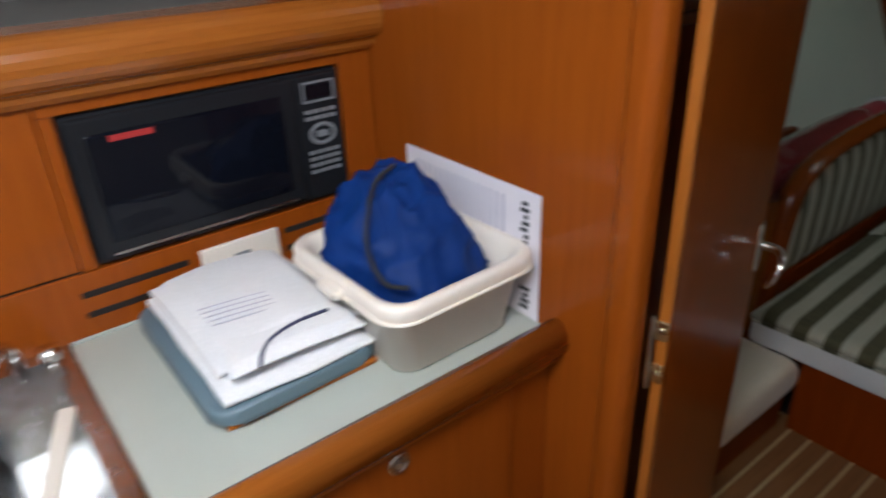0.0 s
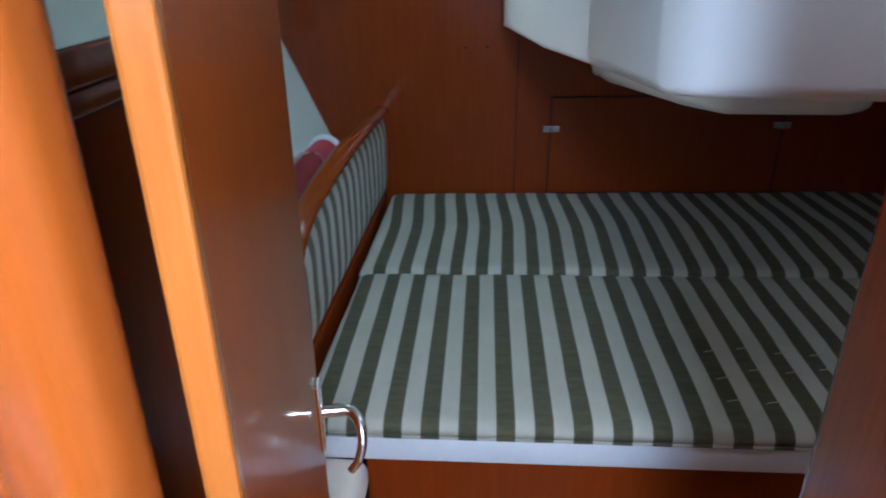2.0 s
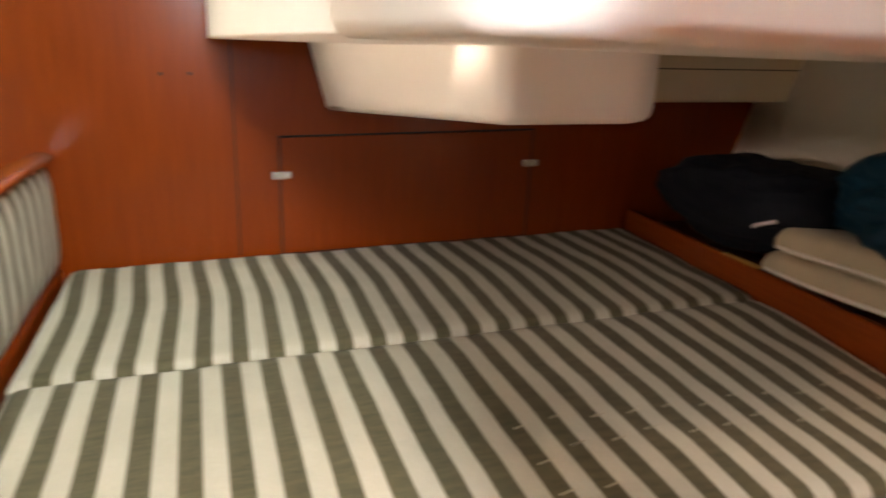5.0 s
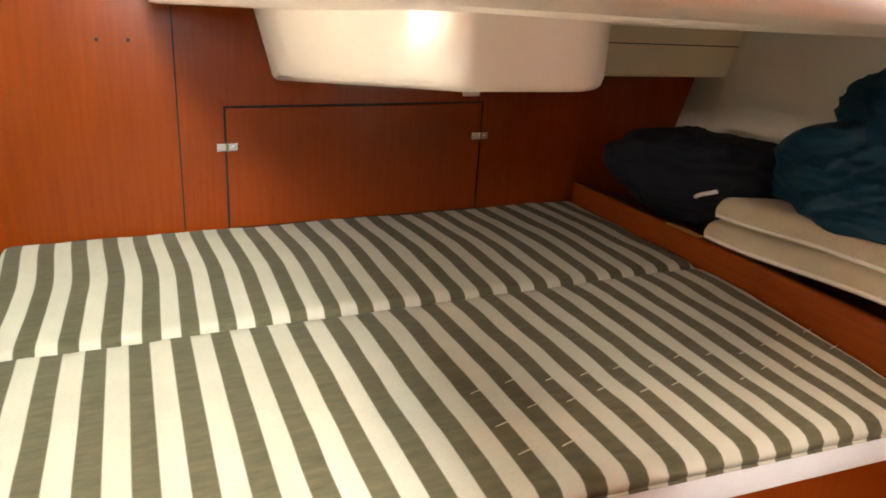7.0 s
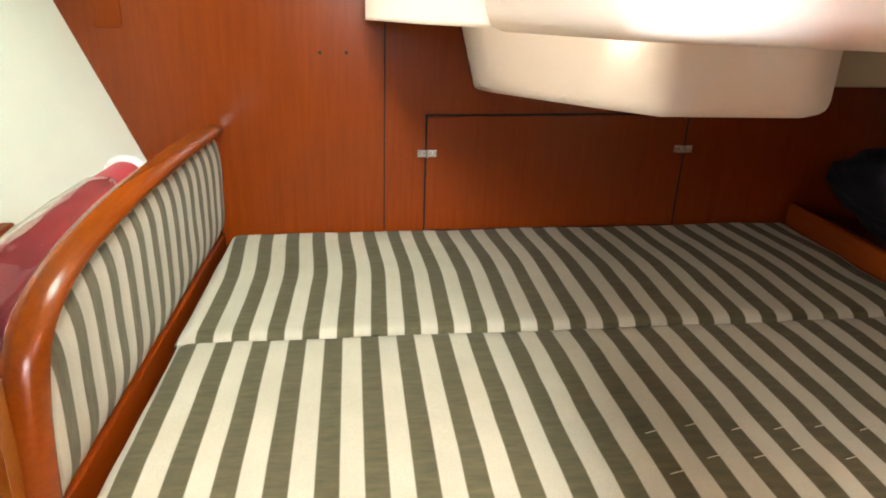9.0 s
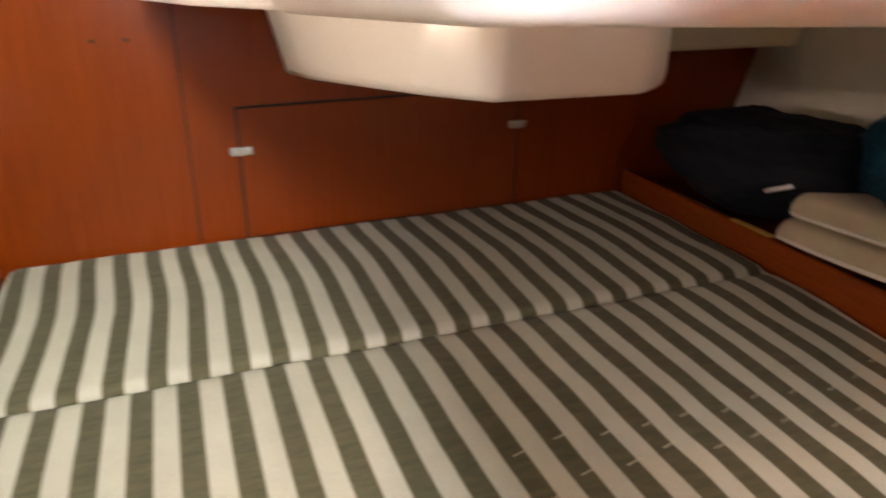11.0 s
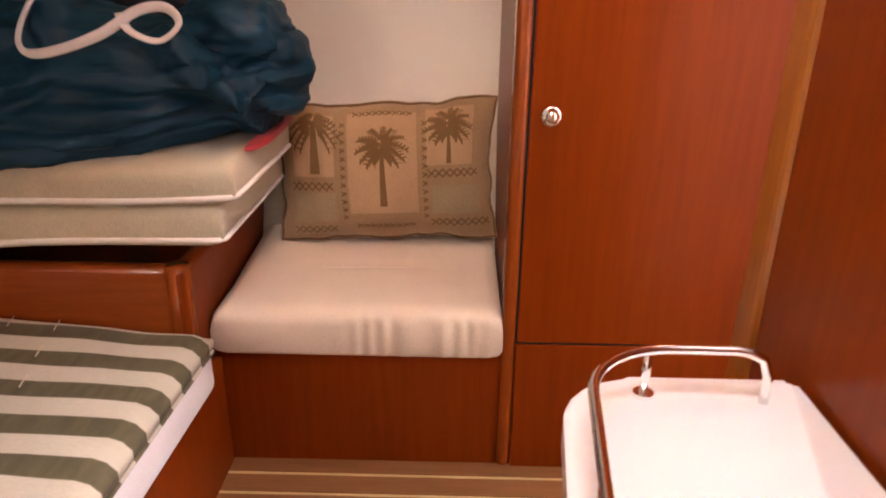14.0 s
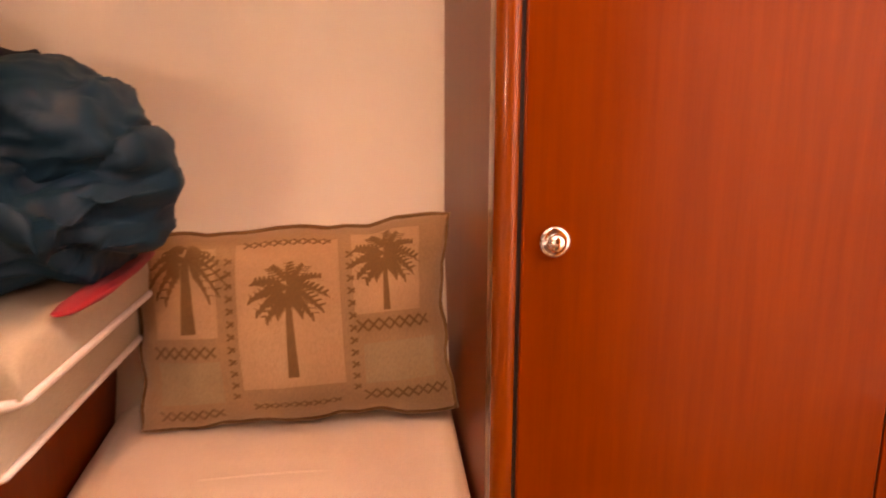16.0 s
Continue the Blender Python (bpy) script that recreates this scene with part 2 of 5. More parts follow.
PANE = glass("port_acrylic", (0.95, 1.0, 0.98), 0.05)
FILM = glass("clear_vinyl", (1.0, 0.95, 0.95), 0.03)
m_, t_, b_ = nodes_of("black_glass")
b_.inputs["Base Color"].default_value, b_.inputs["Roughness"].default_value = (0.004, 0.005, 0.009, 1), 0.06
b_.inputs["Specular IOR Level"].default_value = 0.22
BLACKGLASS = m_
m_, t_, b_ = nodes_of("daylight_beyond")
b_.inputs["Base Color"].default_value = (0.9, 0.95, 1, 1)
b_.inputs["Emission Color"].default_value, b_.inputs["Emission Strength"].default_value = (0.95, 1.0, 0.98, 1), 3.0
DAY = m_
m_, t_, b_ = nodes_of("lamp_glow")
b_.inputs["Emission Color"].default_value, b_.inputs["Emission Strength"].default_value = (1.0, 0.75, 0.4, 1), 14.0
GLOW = m_


# ---- mesh helpers ----
def berth_slope(x, y):
    """The berth and what is fixed round it lie a little out of level; the front cushion sags at its free corner."""
    sag = min(1.0, max(0.0, (x - 1.2) / 0.85)) * min(1.0, max(0.0, (1.15 - y) / 0.67))
    return 0.026 * (min(x, 2.1) - 0.70) - 0.050 * sag


SLOPING = [False]


def linked(name, bm, material, smooth=False):
    if SLOPING[0]:
        for v in bm.verts:
            v.co.z += berth_slope(v.co.x, v.co.y)
    me = bpy.data.meshes.new(name)
    bmesh.ops.recalc_face_normals(bm, faces=bm.faces)
    bm.to_mesh(me)
    bm.free()
    if smooth:
        for p in me.polygons:
            p.use_smooth = True
    me.materials.append(material)
    return new(name, me)


def part(name, bm, material, parent=None, label="", smooth=False):
    ob = linked(name, bm, material, smooth)
    if parent:
        ob.parent = parent
        ob.matrix_parent_inverse = Matrix.Translation(-parent.location)
    if label:
        ob["label"] = label
    return ob


def thing(name, label, category, group="", at=(0, 0, 0)):
    ob = new(name)
    ob.empty_display_size = 0.05
    ob.location = at
    return tagged(ob, label, category, group)


def box(lo, hi, bevel=0.0, segments=2, bm=None):
    bm = bm or bmesh.new()
    c = [(a + b) / 2 for a, b in zip(lo, hi)]
    s = [abs(b - a) for a, b in zip(lo, hi)]
    made = bmesh.ops.create_cube(bm, size=1, matrix=Matrix.Translation(c) @ Matrix.Diagonal((*s, 1)))
    if bevel:
        edges = {e for v in made["verts"] for e in v.link_edges}
        bmesh.ops.bevel(bm, geom=list(edges), offset=min(bevel, min(s) * 0.49), segments=segments, profile=0.5, affect="EDGES")
    return bm


def prism(points, z0, z1, bevel=0.0, segments=3, bm=None, only_corners=False):
    """An outline in plan, raised from z0 to z1; z0 may be a function of x, y."""
    bm = bm or bmesh.new()
    low = z0 if callable(z0) else (lambda x, y: z0)
    a = [bm.verts.new((x, y, low(x, y))) for x, y in points]
    b = [bm.verts.new((x, y, z1)) for x, y in points]
    n = len(points)
    bm.faces.new(a[::-1])
    bm.faces.new(b)
    for i in range(n):
        bm.faces.new((a[i], a[(i + 1) % n], b[(i + 1) % n], b[i]))
    if bevel:
        es = [e for e in bm.edges if not (only_corners and abs(e.verts[0].co.z - e.verts[1].co.z) < 0.5 * abs(z1 - low(*points[0])))]
        bmesh.ops.bevel(bm, geom=es, offset=bevel, segments=segments, profile=0.5, affect="EDGES")
    return bm


def tube(points, radius, sides=10, closed=False, bm=None, flat=1.0):
    """A round bar along a line of points; flat squashes it."""
    bm = bm or bmesh.new()
    pts = [Vector(p) for p in points]
    rings, n = [], len(pts)
    up = Vector((0, 0, 1))
    side = None
    for i, p in enumerate(pts):
        d = (pts[(i + 1) % n] if closed or i + 1 < n else p) - (pts[i - 1] if closed or i else p)
        d.normalize()
        ref = side if side is not None else (d.cross(up) if d.cross(up).length > 0.05 else d.cross(Vector((1, 0, 0))))
        s = (ref - d * ref.dot(d)).normalized()
        side = s
        w = d.cross(s)
        r = radius(i / max(1, n - 1)) if callable(radius) else radius
        rings.append([bm.verts.new(p + r * (math.cos(a) * s + flat * math.sin(a) * w)) for a in (2 * math.pi * k / sides for k in range(sides))])
    for i in range(n if closed else n - 1):
        a, b = rings[i], rings[(i + 1) % n]
        for k in range(sides):
            bm.faces.new((a[k], a[(k + 1) % sides], b[(k + 1) % sides], b[k]))
    if not closed:
        bm.faces.new(rings[0][::-1])
        bm.faces.new(rings[-1])
    return bm


def smooth_line(points, steps=8):
    """A Catmull-Rom line through the points."""
    p = [Vector(q) for q in points]
    p = [2 * p[0] - p[1], *p, 2 * p[-1] - p[-2]]
    out = []
    for i in range(1, len(p) - 2):
        for k in range(steps):
            t = k / steps
            a, b, c, d = p[i - 1:i + 3]
            out.append(0.5 * (2 * b + (c - a) * t + (2 * a - 5 * b + 4 * c - d) * t * t + (3 * b - a - 3 * c + d) * t ** 3))
    return [*out, p[-2]]


def cushion(lo, hi, puff=0.012, round_=0.022, cells=(26, 16), wave=0.004, seed=0.0):
    """A foam cushion: soft rounded edges, a slightly domed and uneven top."""
    bm = bmesh.new()
    cx, cy = cells
    (x0, y0, z0), (x1, y1, z1) = lo, hi
    def at(u, v, top):
        x, y = x0 + (x1 - x0) * u, y0 + (y1 - y0) * v
        ex = min(x - x0, x1 - x) / round_
        ey = min(y - y0, y1 - y) / round_
        drop = sum((1 - math.sqrt(max(0, 1 - (1 - min(1, e)) ** 2))) * round_ for e in (ex, ey))
        drop = min(drop, 0.45 * (z1 - z0))
        dome = puff * (1 - (2 * u - 1) ** 4) * (1 - (2 * v - 1) ** 4)
        wob = wave * noise.noise((x * 5 + seed, y * 5, seed))
        wob += wave * 0.6 * noise.noise((x * 13 + seed, y * 11, 3 + seed))
        return (x, y, z1 - drop + dome + wob) if top else (x, y, z0 + min(drop, 0.4 * (z1 - z0)) * 0.6)
    def fine(n, length):
        e = round_ / length
        inner = [e + (1 - 2 * e) * i / n for i in range(n + 1)]
        return [0, e * 0.12, e * 0.4, *inner, 1 - e * 0.4, 1 - e * 0.12, 1]
    us, vs = fine(cx, x1 - x0), fine(cy, y1 - y0)
    grids = []
    for top in (True, False):
        grids.append([[bm.verts.new(at(u, v, top)) for v in vs] for u in us])
    for g, flip in zip(grids, (False, True)):
        for i in range(len(us) - 1):
            for j in range(len(vs) - 1):
                q = (g[i][j], g[i + 1][j], g[i + 1][j + 1], g[i][j + 1])
                bm.faces.new(q[::-1] if flip else q)
    a, b = grids
    ring = lambda g: [g[i][0] for i in range(len(us))] + [g[-1][j] for j in range(1, len(vs))] + [g[i][-1] for i in range(len(us) - 2, -1, -1)] + [g[0][j] for j in range(len(vs) - 2, 0, -1)]
    ra, rb = ring(a), ring(b)
    for i in range(len(ra)):
        k = (i + 1) % len(ra)
        bm.faces.new((ra[i], rb[i], rb[k], ra[k]))
    return bm


def sack(centre, radii, floor_z=None, power=2.4, folds=0.02, seed=0.0, turn=0.0, cells=(72, 44), tilt=0.0, shape=None, gather=None):
    """A stuffed cloth bag: a swollen body with creases, pressed flat where it lies."""
    bm = bmesh.new()
    nu, nv = cells
    ct, st = math.cos(turn), math.sin(turn)
    sg = lambda c, e: math.copysign(abs(c) ** e, c)
    def at(i, j):
        a, p = 2 * math.pi * i / nu, math.pi * (j / nv - 0.5)
        e = 2 / power
        d = Vector((sg(math.cos(p), e) * sg(math.cos(a), e), sg(math.cos(p), e) * sg(math.sin(a), e), sg(math.sin(p), e)))
        n = Vector((d.x, d.y, d.z)).normalized()
        q = n * 2.2 + Vector((seed, seed * 0.7, 0))
        crease = (1 - min(1.0, 2.2 * abs(noise.noise((q.x * 0.7, q.y * 0.7, q.z * 1.2))))) ** 2
        crease2 = (1 - min(1.0, 2.2 * abs(noise.noise((q.x * 1.3 + 7, q.y * 1.2, q.z * 2.0))))) ** 2
        bulge = 1 + 0.14 * noise.noise(q * 0.55)
        off = folds * (0.8 * crease + 0.45 * crease2 - 0.4 + 0.35 * noise.noise(q * 2.1))
        v = Vector((d.x * radii[0], d.y * radii[1], d.z * radii[2])) * bulge + n * off
        if gather:
            g, count, depth = gather
            dy, dz = v.y - g[0], v.z - g[1]
            dist = math.hypot(dy, dz)
            th = math.atan2(dz, dy)
            pleat = math.sin(count * th + 2.2 * noise.noise((dist * 6, th, seed))) * math.exp(-((dist - 0.15) / 0.17) ** 2)
            v += n * depth * (abs(pleat) ** 0.6 * math.copysign(1, pleat))
            drawn = 1 - 2.6 * abs(noise.noise((dy * 2.0 + seed, dz * 5.5 + dy * 2.2, v.x * 1.5)))
            fine = 1 - 2.6 * abs(noise.noise((dy * 4.0 + 9, dz * 9.0 - dy * 4.0, seed)))
            calm = min(1.0, max(0.15, (v.z + radii[2]) / (0.5 * radii[2])))
            v += n * depth * calm * (1.5 * max(-0.4, drawn) + 0.6 * max(-0.3, fine))
        if shape:
            v = shape(v)
        v = Vector((v.x * ct - v.y * st, v.x * st + v.y * ct, v.z + tilt * v.y)) + Vector(centre)
        if floor_z is not None:
            fz = floor_z(v.x, v.y) if callable(floor_z) else floor_z
            if v.z < fz:
                v.z = fz + 0.001
        return v
    rows = [[bm.verts.new(at(i, j)) for i in range(nu)] for j in range(1, nv)]
    lo, hi = bm.verts.new(at(0, 0)), bm.verts.new(at(0, nv))
    for r in range(len(rows) - 1):
        for i in range(nu):
            k = (i + 1) % nu
            bm.faces.new((rows[r][i], rows[r][k], rows[r + 1][k], rows[r + 1][i]))
    for i in range(nu):
        k = (i + 1) % nu
        bm.faces.new((lo, rows[0][k], rows[0][i]))
        bm.faces.new((hi, rows[-1][i], rows[-1][k]))
    return bm


def slab(corners, thick, bm=None):
    """A flat board from four corners, thickened along its normal."""
    bm = bm or bmesh.new()
    c = [Vector(p) for p in corners]
    n = (c[1] - c[0]).cross(c[3] - c[0]).normalized() * thick
    a, b = [bm.verts.new(p) for p in c], [bm.verts.new(p + n) for p in c]
    bm.faces.new(a[::-1])
    bm.faces.new(b)
    for i in range(4):
        bm.faces.new((a[i], a[(i + 1) % 4], b[(i + 1) % 4], b[i]))
    return bm


def structure(name, bm, material, label, smooth=False):
    return tagged(linked(name, bm, material, smooth), label, "", "", "structure")


FLOOR = 0.02
WALL = 2.05


# ---- setting: aft cabin ----
structure("floor_base", box((-1.2, -3.6, -0.06), (3.3, 2.2, FLOOR - 0.012)), GAP, "dark bedding under the cabin sole planks")

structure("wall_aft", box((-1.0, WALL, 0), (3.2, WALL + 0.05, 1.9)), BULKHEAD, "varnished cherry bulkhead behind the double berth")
SLOPING[0] = True
seam = structure("panel_joint", box((0.550, WALL - 0.002, 0.4), (0.555, WALL + 0.01, 1.9)), GAP, "narrow dark joint between two bulkhead panels")
hatch = thing("locker_hatch", "flush varnished cherry access hatch in the bulkhead", "hatch", at=(1.16, WALL, 0.40))
part("gap", box((0.692, WALL - 0.0015, 0.392), (1.632, WALL + 0.004, 0.812)), GAP, hatch, "dark gap round the hatch")
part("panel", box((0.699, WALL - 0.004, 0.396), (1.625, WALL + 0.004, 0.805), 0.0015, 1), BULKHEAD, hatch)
for hx, hz in ((0.700, 0.677), (1.624, 0.682)):
    hinge = part("hinge", box((hx - 0.034, WALL - 0.008, hz - 0.013), (hx + 0.034, WALL - 0.003, hz + 0.013), 0.002), STEEL, hatch, "small steel butt hinge")
    part("knuckle", tube([(hx, WALL - 0.010, hz - 0.014), (hx, WALL - 0.010, hz + 0.014)], 0.004, 8), CHROME, hinge)
    for dx in (-0.017, 0.017):
        part("screw", tube([(hx + dx, WALL - 0.0095, hz), (hx + dx, WALL - 0.006, hz)], 0.0035, 8), CHROME, hinge)
vent = thing("speaker_panel", "flush wooden cover panel high on the bulkhead", "panel", at=(-0.307, WALL, 1.09))
part("cover", box((-0.350, WALL - 0.004, 1.090), (-0.266, WALL + 0.004, 1.256), 0.002), VENEER, vent)
for sx in (0.341, 0.427):
    tagged(linked("screw_cap", tube([(sx, WALL - 0.003, 1.015), (sx, WALL + 0.004, 1.015)], 0.006, 10), GAP), "small dark screw cap in the bulkhead", "screw cap", "screw caps on the bulkhead")
wl = thing("reading_light", "small white oval light on the bulkhead", "light", at=(1.57, WALL, 0.835))
part("body", box((1.54, WALL - 0.016, 0.832), (1.61, WALL + 0.002, 0.852), 0.007, 3), WHITE, wl)

SLOPING[0] = False

# port side hull, leaning outwards, with an opening port
HX = lambda z, y=1.2: -0.248 - 0.440 * (z - 0.65) - 0.08 * (WALL - y)
py0, py1, pz0, pz1 = 1.010, 1.375, 1.022, 1.148
bm = bmesh.new()
for ya, yb, za, zb in ((-0.62, py0, 0.0, 1.9), (py1, WALL, 0.0, 1.9), (py0, py1, 0.0, pz0), (py0, py1, pz1, 1.9)):
    slab([(HX(za, ya), ya, za), (HX(zb, ya), ya, zb), (HX(zb, yb), yb, zb), (HX(za, yb), yb, za)], 0.06, bm)
structure("wall_hull_port", bm, LINER, "pale green-white vinyl lined hull side leaning outwards")
port = tagged(new("window_port"), "small rounded opening port with black clamps", "", "", "structure")


def hull_loop(grow, out, rad, n=7):
    """A rounded outline on the hull round the port, out metres proud of the liner."""
    pts = []
    ya, yb, za, zb = py0 - grow, py1 + grow, pz0 - grow * 0.9, pz1 + grow * 0.9
    for cy_, cz_, a0 in ((yb - rad, zb - rad, 0), (ya + rad, zb - rad, 90), (ya + rad, za + rad, 180), (yb - rad, za + rad, 270)):
        for k in range(n):
            a = radians(a0 + 90 * k / (n - 1))
            y, z = cy_ + rad * math.cos(a), cz_ + rad * math.sin(a)
            pts.append(Vector((HX(z, y) + 0.917 * out, y, z + 0.4 * out)))
    return pts


def ring_between(a, b, c, d):
    """A solid frame whose four outlines are a, b, c and d."""
    bm = bmesh.new()
    rows = [[bm.verts.new(p) for p in line] for line in (a, b, c, d)]
    n = len(a)
    for r in range(4):
        for k in range(n):
            bm.faces.new((rows[r][k], rows[r][(k + 1) % n], rows[(r + 1) % 4][(k + 1) % n], rows[(r + 1) % 4][k]))
    return bm


part("outer_flange", ring_between(hull_loop(0.040, 0.001, 0.045), hull_loop(0.036, 0.008, 0.043), hull_loop(0.004, 0.008, 0.04), hull_loop(0.004, -0.03, 0.04)), LINER, port, "cream moulded port flange", True)
part("sash", ring_between(hull_loop(0.006, 0.004, 0.04), hull_loop(0.006, 0.016, 0.04), hull_loop(-0.008, 0.016, 0.034), hull_loop(-0.008, 0.002, 0.034)), RUBBER, port, "black rubber-edged sash", True)
bm = bmesh.new()
bm.faces.new([bm.verts.new(p) for p in hull_loop(-0.006, 0.006, 0.034)])
back = bmesh.ops.extrude_face_region(bm, geom=bm.faces[:])
bmesh.ops.translate(bm, verts=[v for v in back["geom"] if isinstance(v, bmesh.types.BMVert)], vec=(-0.004, 0, -0.002))
pane = part("pane", bm, PANE, port, "clear acrylic pane")
pane.visible_shadow = False
for cy_, cz_ in ((1.13, pz0 - 0.004), (1.32, pz0 - 0.004), (1.05, pz1 + 0.004), (1.28, pz1 + 0.004)):
    hx_ = HX(cz_, cy_)
    clamp = part("clamp", box((hx_ - 0.004, cy_ - 0.026, cz_ - 0.013), (hx_ + 0.026, cy_ + 0.026, cz_ + 0.015), 0.006), RUBBER, port, "black plastic clamp")
    part("lever", box((hx_ + 0.014, cy_ - 0.010, cz_ - 0.006), (hx_ + 0.034, cy_ + 0.012, cz_ + 0.034), 0.005), RUBBER, clamp)
structure("backdrop_port", slab([(-1.02, 0.1, 0.6), (-1.02, 0.1, 2.0), (-1.02, 2.2, 2.0), (-1.02, 2.2, 0.6)], 0.01), DAY, "bright overcast daylight outside the port")

# starboard hull side
def RX(y, z):
    k = (WALL - y) / (WALL + 0.05)
    return (2.54 + 0.19 * k) + (0.32 + 0.08 * k) * (z - 0.70)


bm = bmesh.new()
g = [[bm.verts.new((RX(y, z) + 0.012 * math.sin(3 * z), y, z)) for z in np.linspace(0, 1.9, 14)] for y in np.linspace(-1.7, WALL, 12)]
for i in range(11):
    for j in range(13):
        bm.faces.new((g[i][j], g[i + 1][j], g[i + 1][j + 1], g[i][j + 1]))
ex = bmesh.ops.extrude_face_region(bm, geom=bm.faces[:])
bmesh.ops.translate(bm, verts=[v for v in ex["geom"] if isinstance(v, bmesh.types.BMVert)], vec=(0.06, 0, 0))
structure("wall_hull_starboard", bm, LINER, "cream vinyl lined hull side leaning outwards", True)

# ceiling with an open deck hatch, and a second opening added for the entry light
bm = bmesh.new()
for lo, hi in (((-1.0, -0.6), (0.06, WALL + 0.05)), ((0.06, -0.6), (0.50, 1.08)), ((0.06, 1.52), (0.50, WALL + 0.05)), ((0.50, -0.6), (0.95, WALL + 0.05)),
               ((0.95, -0.6), (1.35, -0.24)), ((0.95, 0.16), (1.35, WALL + 0.05)), ((1.35, -0.6), (3.3, WALL + 0.05))):
    box((*lo, 1.9), (*hi, 1.96), 0, bm=bm)
structure("ceiling_cabin", bm, LINER, "cream vinyl cabin headliner with a deck hatch and an assumed entry hatch")
# bright panel over the added opening; no hatch is known here
structure("backdrop_assumed_hatch", box((0.85, -0.34, 2.2), (1.45, 0.26, 2.21)), DAY, "bright panel above the assumed, unseen entry hatch")
structure("backdrop_hatch", box((-0.1, 0.9, 2.3), (0.7, 1.7, 2.31)), DAY, "bright sky above the deck hatch")

# moulded underside of the cockpit, hanging into the cabin
SLOPING[0] = True
over = tagged(new("cockpit_moulding"), "white gelcoat underside of the cockpit hanging over the berth", "", "", "structure")
UP = [(0.490, WALL - 0.002), (0.492, 1.75), (0.600, 1.05), (0.682, 0.735), (0.762, 0.385), (0.810, 0.345), (1.92, 0.33), (2.12, 0.50), (2.30, WALL - 0.002)]
bm = prism(UP, lambda x, y: 1.181 - 0.036 * max(0.0, (y - 0.36)), 1.9, 0.030, 4)
part("upper_body", bm, GELCOAT, over, "", True)
FRONT = [(0.668, 0.760), (0.752, 0.375), (0.802, 0.334), (1.93, 0.318), (1.93, 0.760)]
bm = prism(FRONT, lambda x, y: 1.176 - 0.036 * (y - 0.36), 1.88, 0.028, 4)
part("front_body", bm, GELCOAT, over, "slightly proud front section of the moulding", True)
LOW = [(0.842, WALL - 0.003), (0.852, 1.92), (0.862, 1.74), (0.960, 1.10), (1.045, 0.965), (1.34, 0.945), (1.425, 1.01), (1.52, WALL - 0.003)]
bm = prism(LOW, lambda x, y: 0.895 + (0.045 if y < 1.9 else 0.0) + 0.052 * min(1.0, max(0.0, (WALL - y) / 1.0)), 1.25, 0.03, 4)
for v in bm.verts:
    if v.co.x < 0.93 and v.co.z > 0.93:
        v.co.x -= 0.078 * min(1.0, (v.co.z - 0.93) / 0.22)
part("lower_box", bm, GELCOAT, over, "lower cream box of the moulding", True)
part("aft_beam", box((1.51, 1.90, 0.925), (2.78, WALL - 0.003, 1.3), 0.012), CREAM, over, "beige lined beam along the bulkhead")
part("beam_joint", box((1.515, 1.897, 1.045), (2.78, 1.90, 1.049)), GAP, over)

SLOPING[0] = False

# ---- forward bulkhead, doorways ----
structure("wall_galley_end", box((-0.75, -0.565, 0), (0.302, -0.530, 1.96)), VENEER_LIT, "varnished cherry bulkhead at the end of the galley")
bm = box((0.296, -0.578, 0), (0.349, -0.528, 1.96), 0.020, 5)
structure("trim_door_post", bm, VENEER_LIT, "rounded solid cherry door post", True)
structure("wall_cabin_forward", box((0.860, -0.42, 0), (1.69, -0.310, 1.96)), VENEER, "varnished cherry bulkhead beside the cabin doorway")
structure("trim_door_post_inner", box((0.808, -0.455, 0), (0.862, -0.205, 1.96), 0.024, 5), SOLID_RED, "rounded solid cherry door jamb", True)
structure("trim_bulkhead_end", box((1.665, -0.43, 0), (1.715, -0.302, 1.96), 0.008, 2), SOLID, "pale cherry trim on the bulkhead end")
structure("wall_saloon_side", box((0.86, -3.6, 0), (0.90, -2.4, 1.96)), VENEER_LIT, "varnished cherry saloon partition")
structure("wall_above_doorway", box((0.285, -0.56, 1.80), (0.86, -0.42, 1.96)), VENEER, "varnished cherry panel over the cabin doorway")

# door into the cabin, standing open
door = thing("cabin_door", "varnished cherry cabin door standing open", "door", at=(0.354, -0.520, 0.05))
DM = Matrix.Translation((0.354, -0.520, 0)) @ Matrix.Rotation(math.atan2(0.400, -0.088), 4, "Z")


def on_door(bm):
    bmesh.ops.transform(bm, matrix=DM, verts=bm.verts)
    return bm


part("leaf", on_door(box((0.0, -0.020, 0.05), (0.442, -0.003, 1.79), 0.003)), VENEER_LIT, door)
part("edge_lipping", on_door(box((-0.004, -0.0205, 0.05), (0.010, -0.0025, 1.79), 0.003)), SOLID, door, "pale solid edge lipping")
for hz in (0.923, 0.847):
    plate = part("hinge_plate", on_door(box((-0.008, -0.020, hz - 0.016), (-0.003, -0.003, hz + 0.016), 0.001)), BRASS, door, "small brass hinge plate")
    part("screw", on_door(tube([(-0.010, -0.011, hz), (-0.006, -0.011, hz)], 0.005, 8)), STEEL, plate)
part("hinge_pin", on_door(tube([(-0.012, 0.002, 0.82), (-0.012, 0.002, 0.95)], 0.005, 8)), STEEL, door)
bp = part("back_plate", on_door(box((0.400, -0.026, 0.838), (0.424, -0.019, 0.938), 0.003)), CHROME, door, "chrome handle plate")
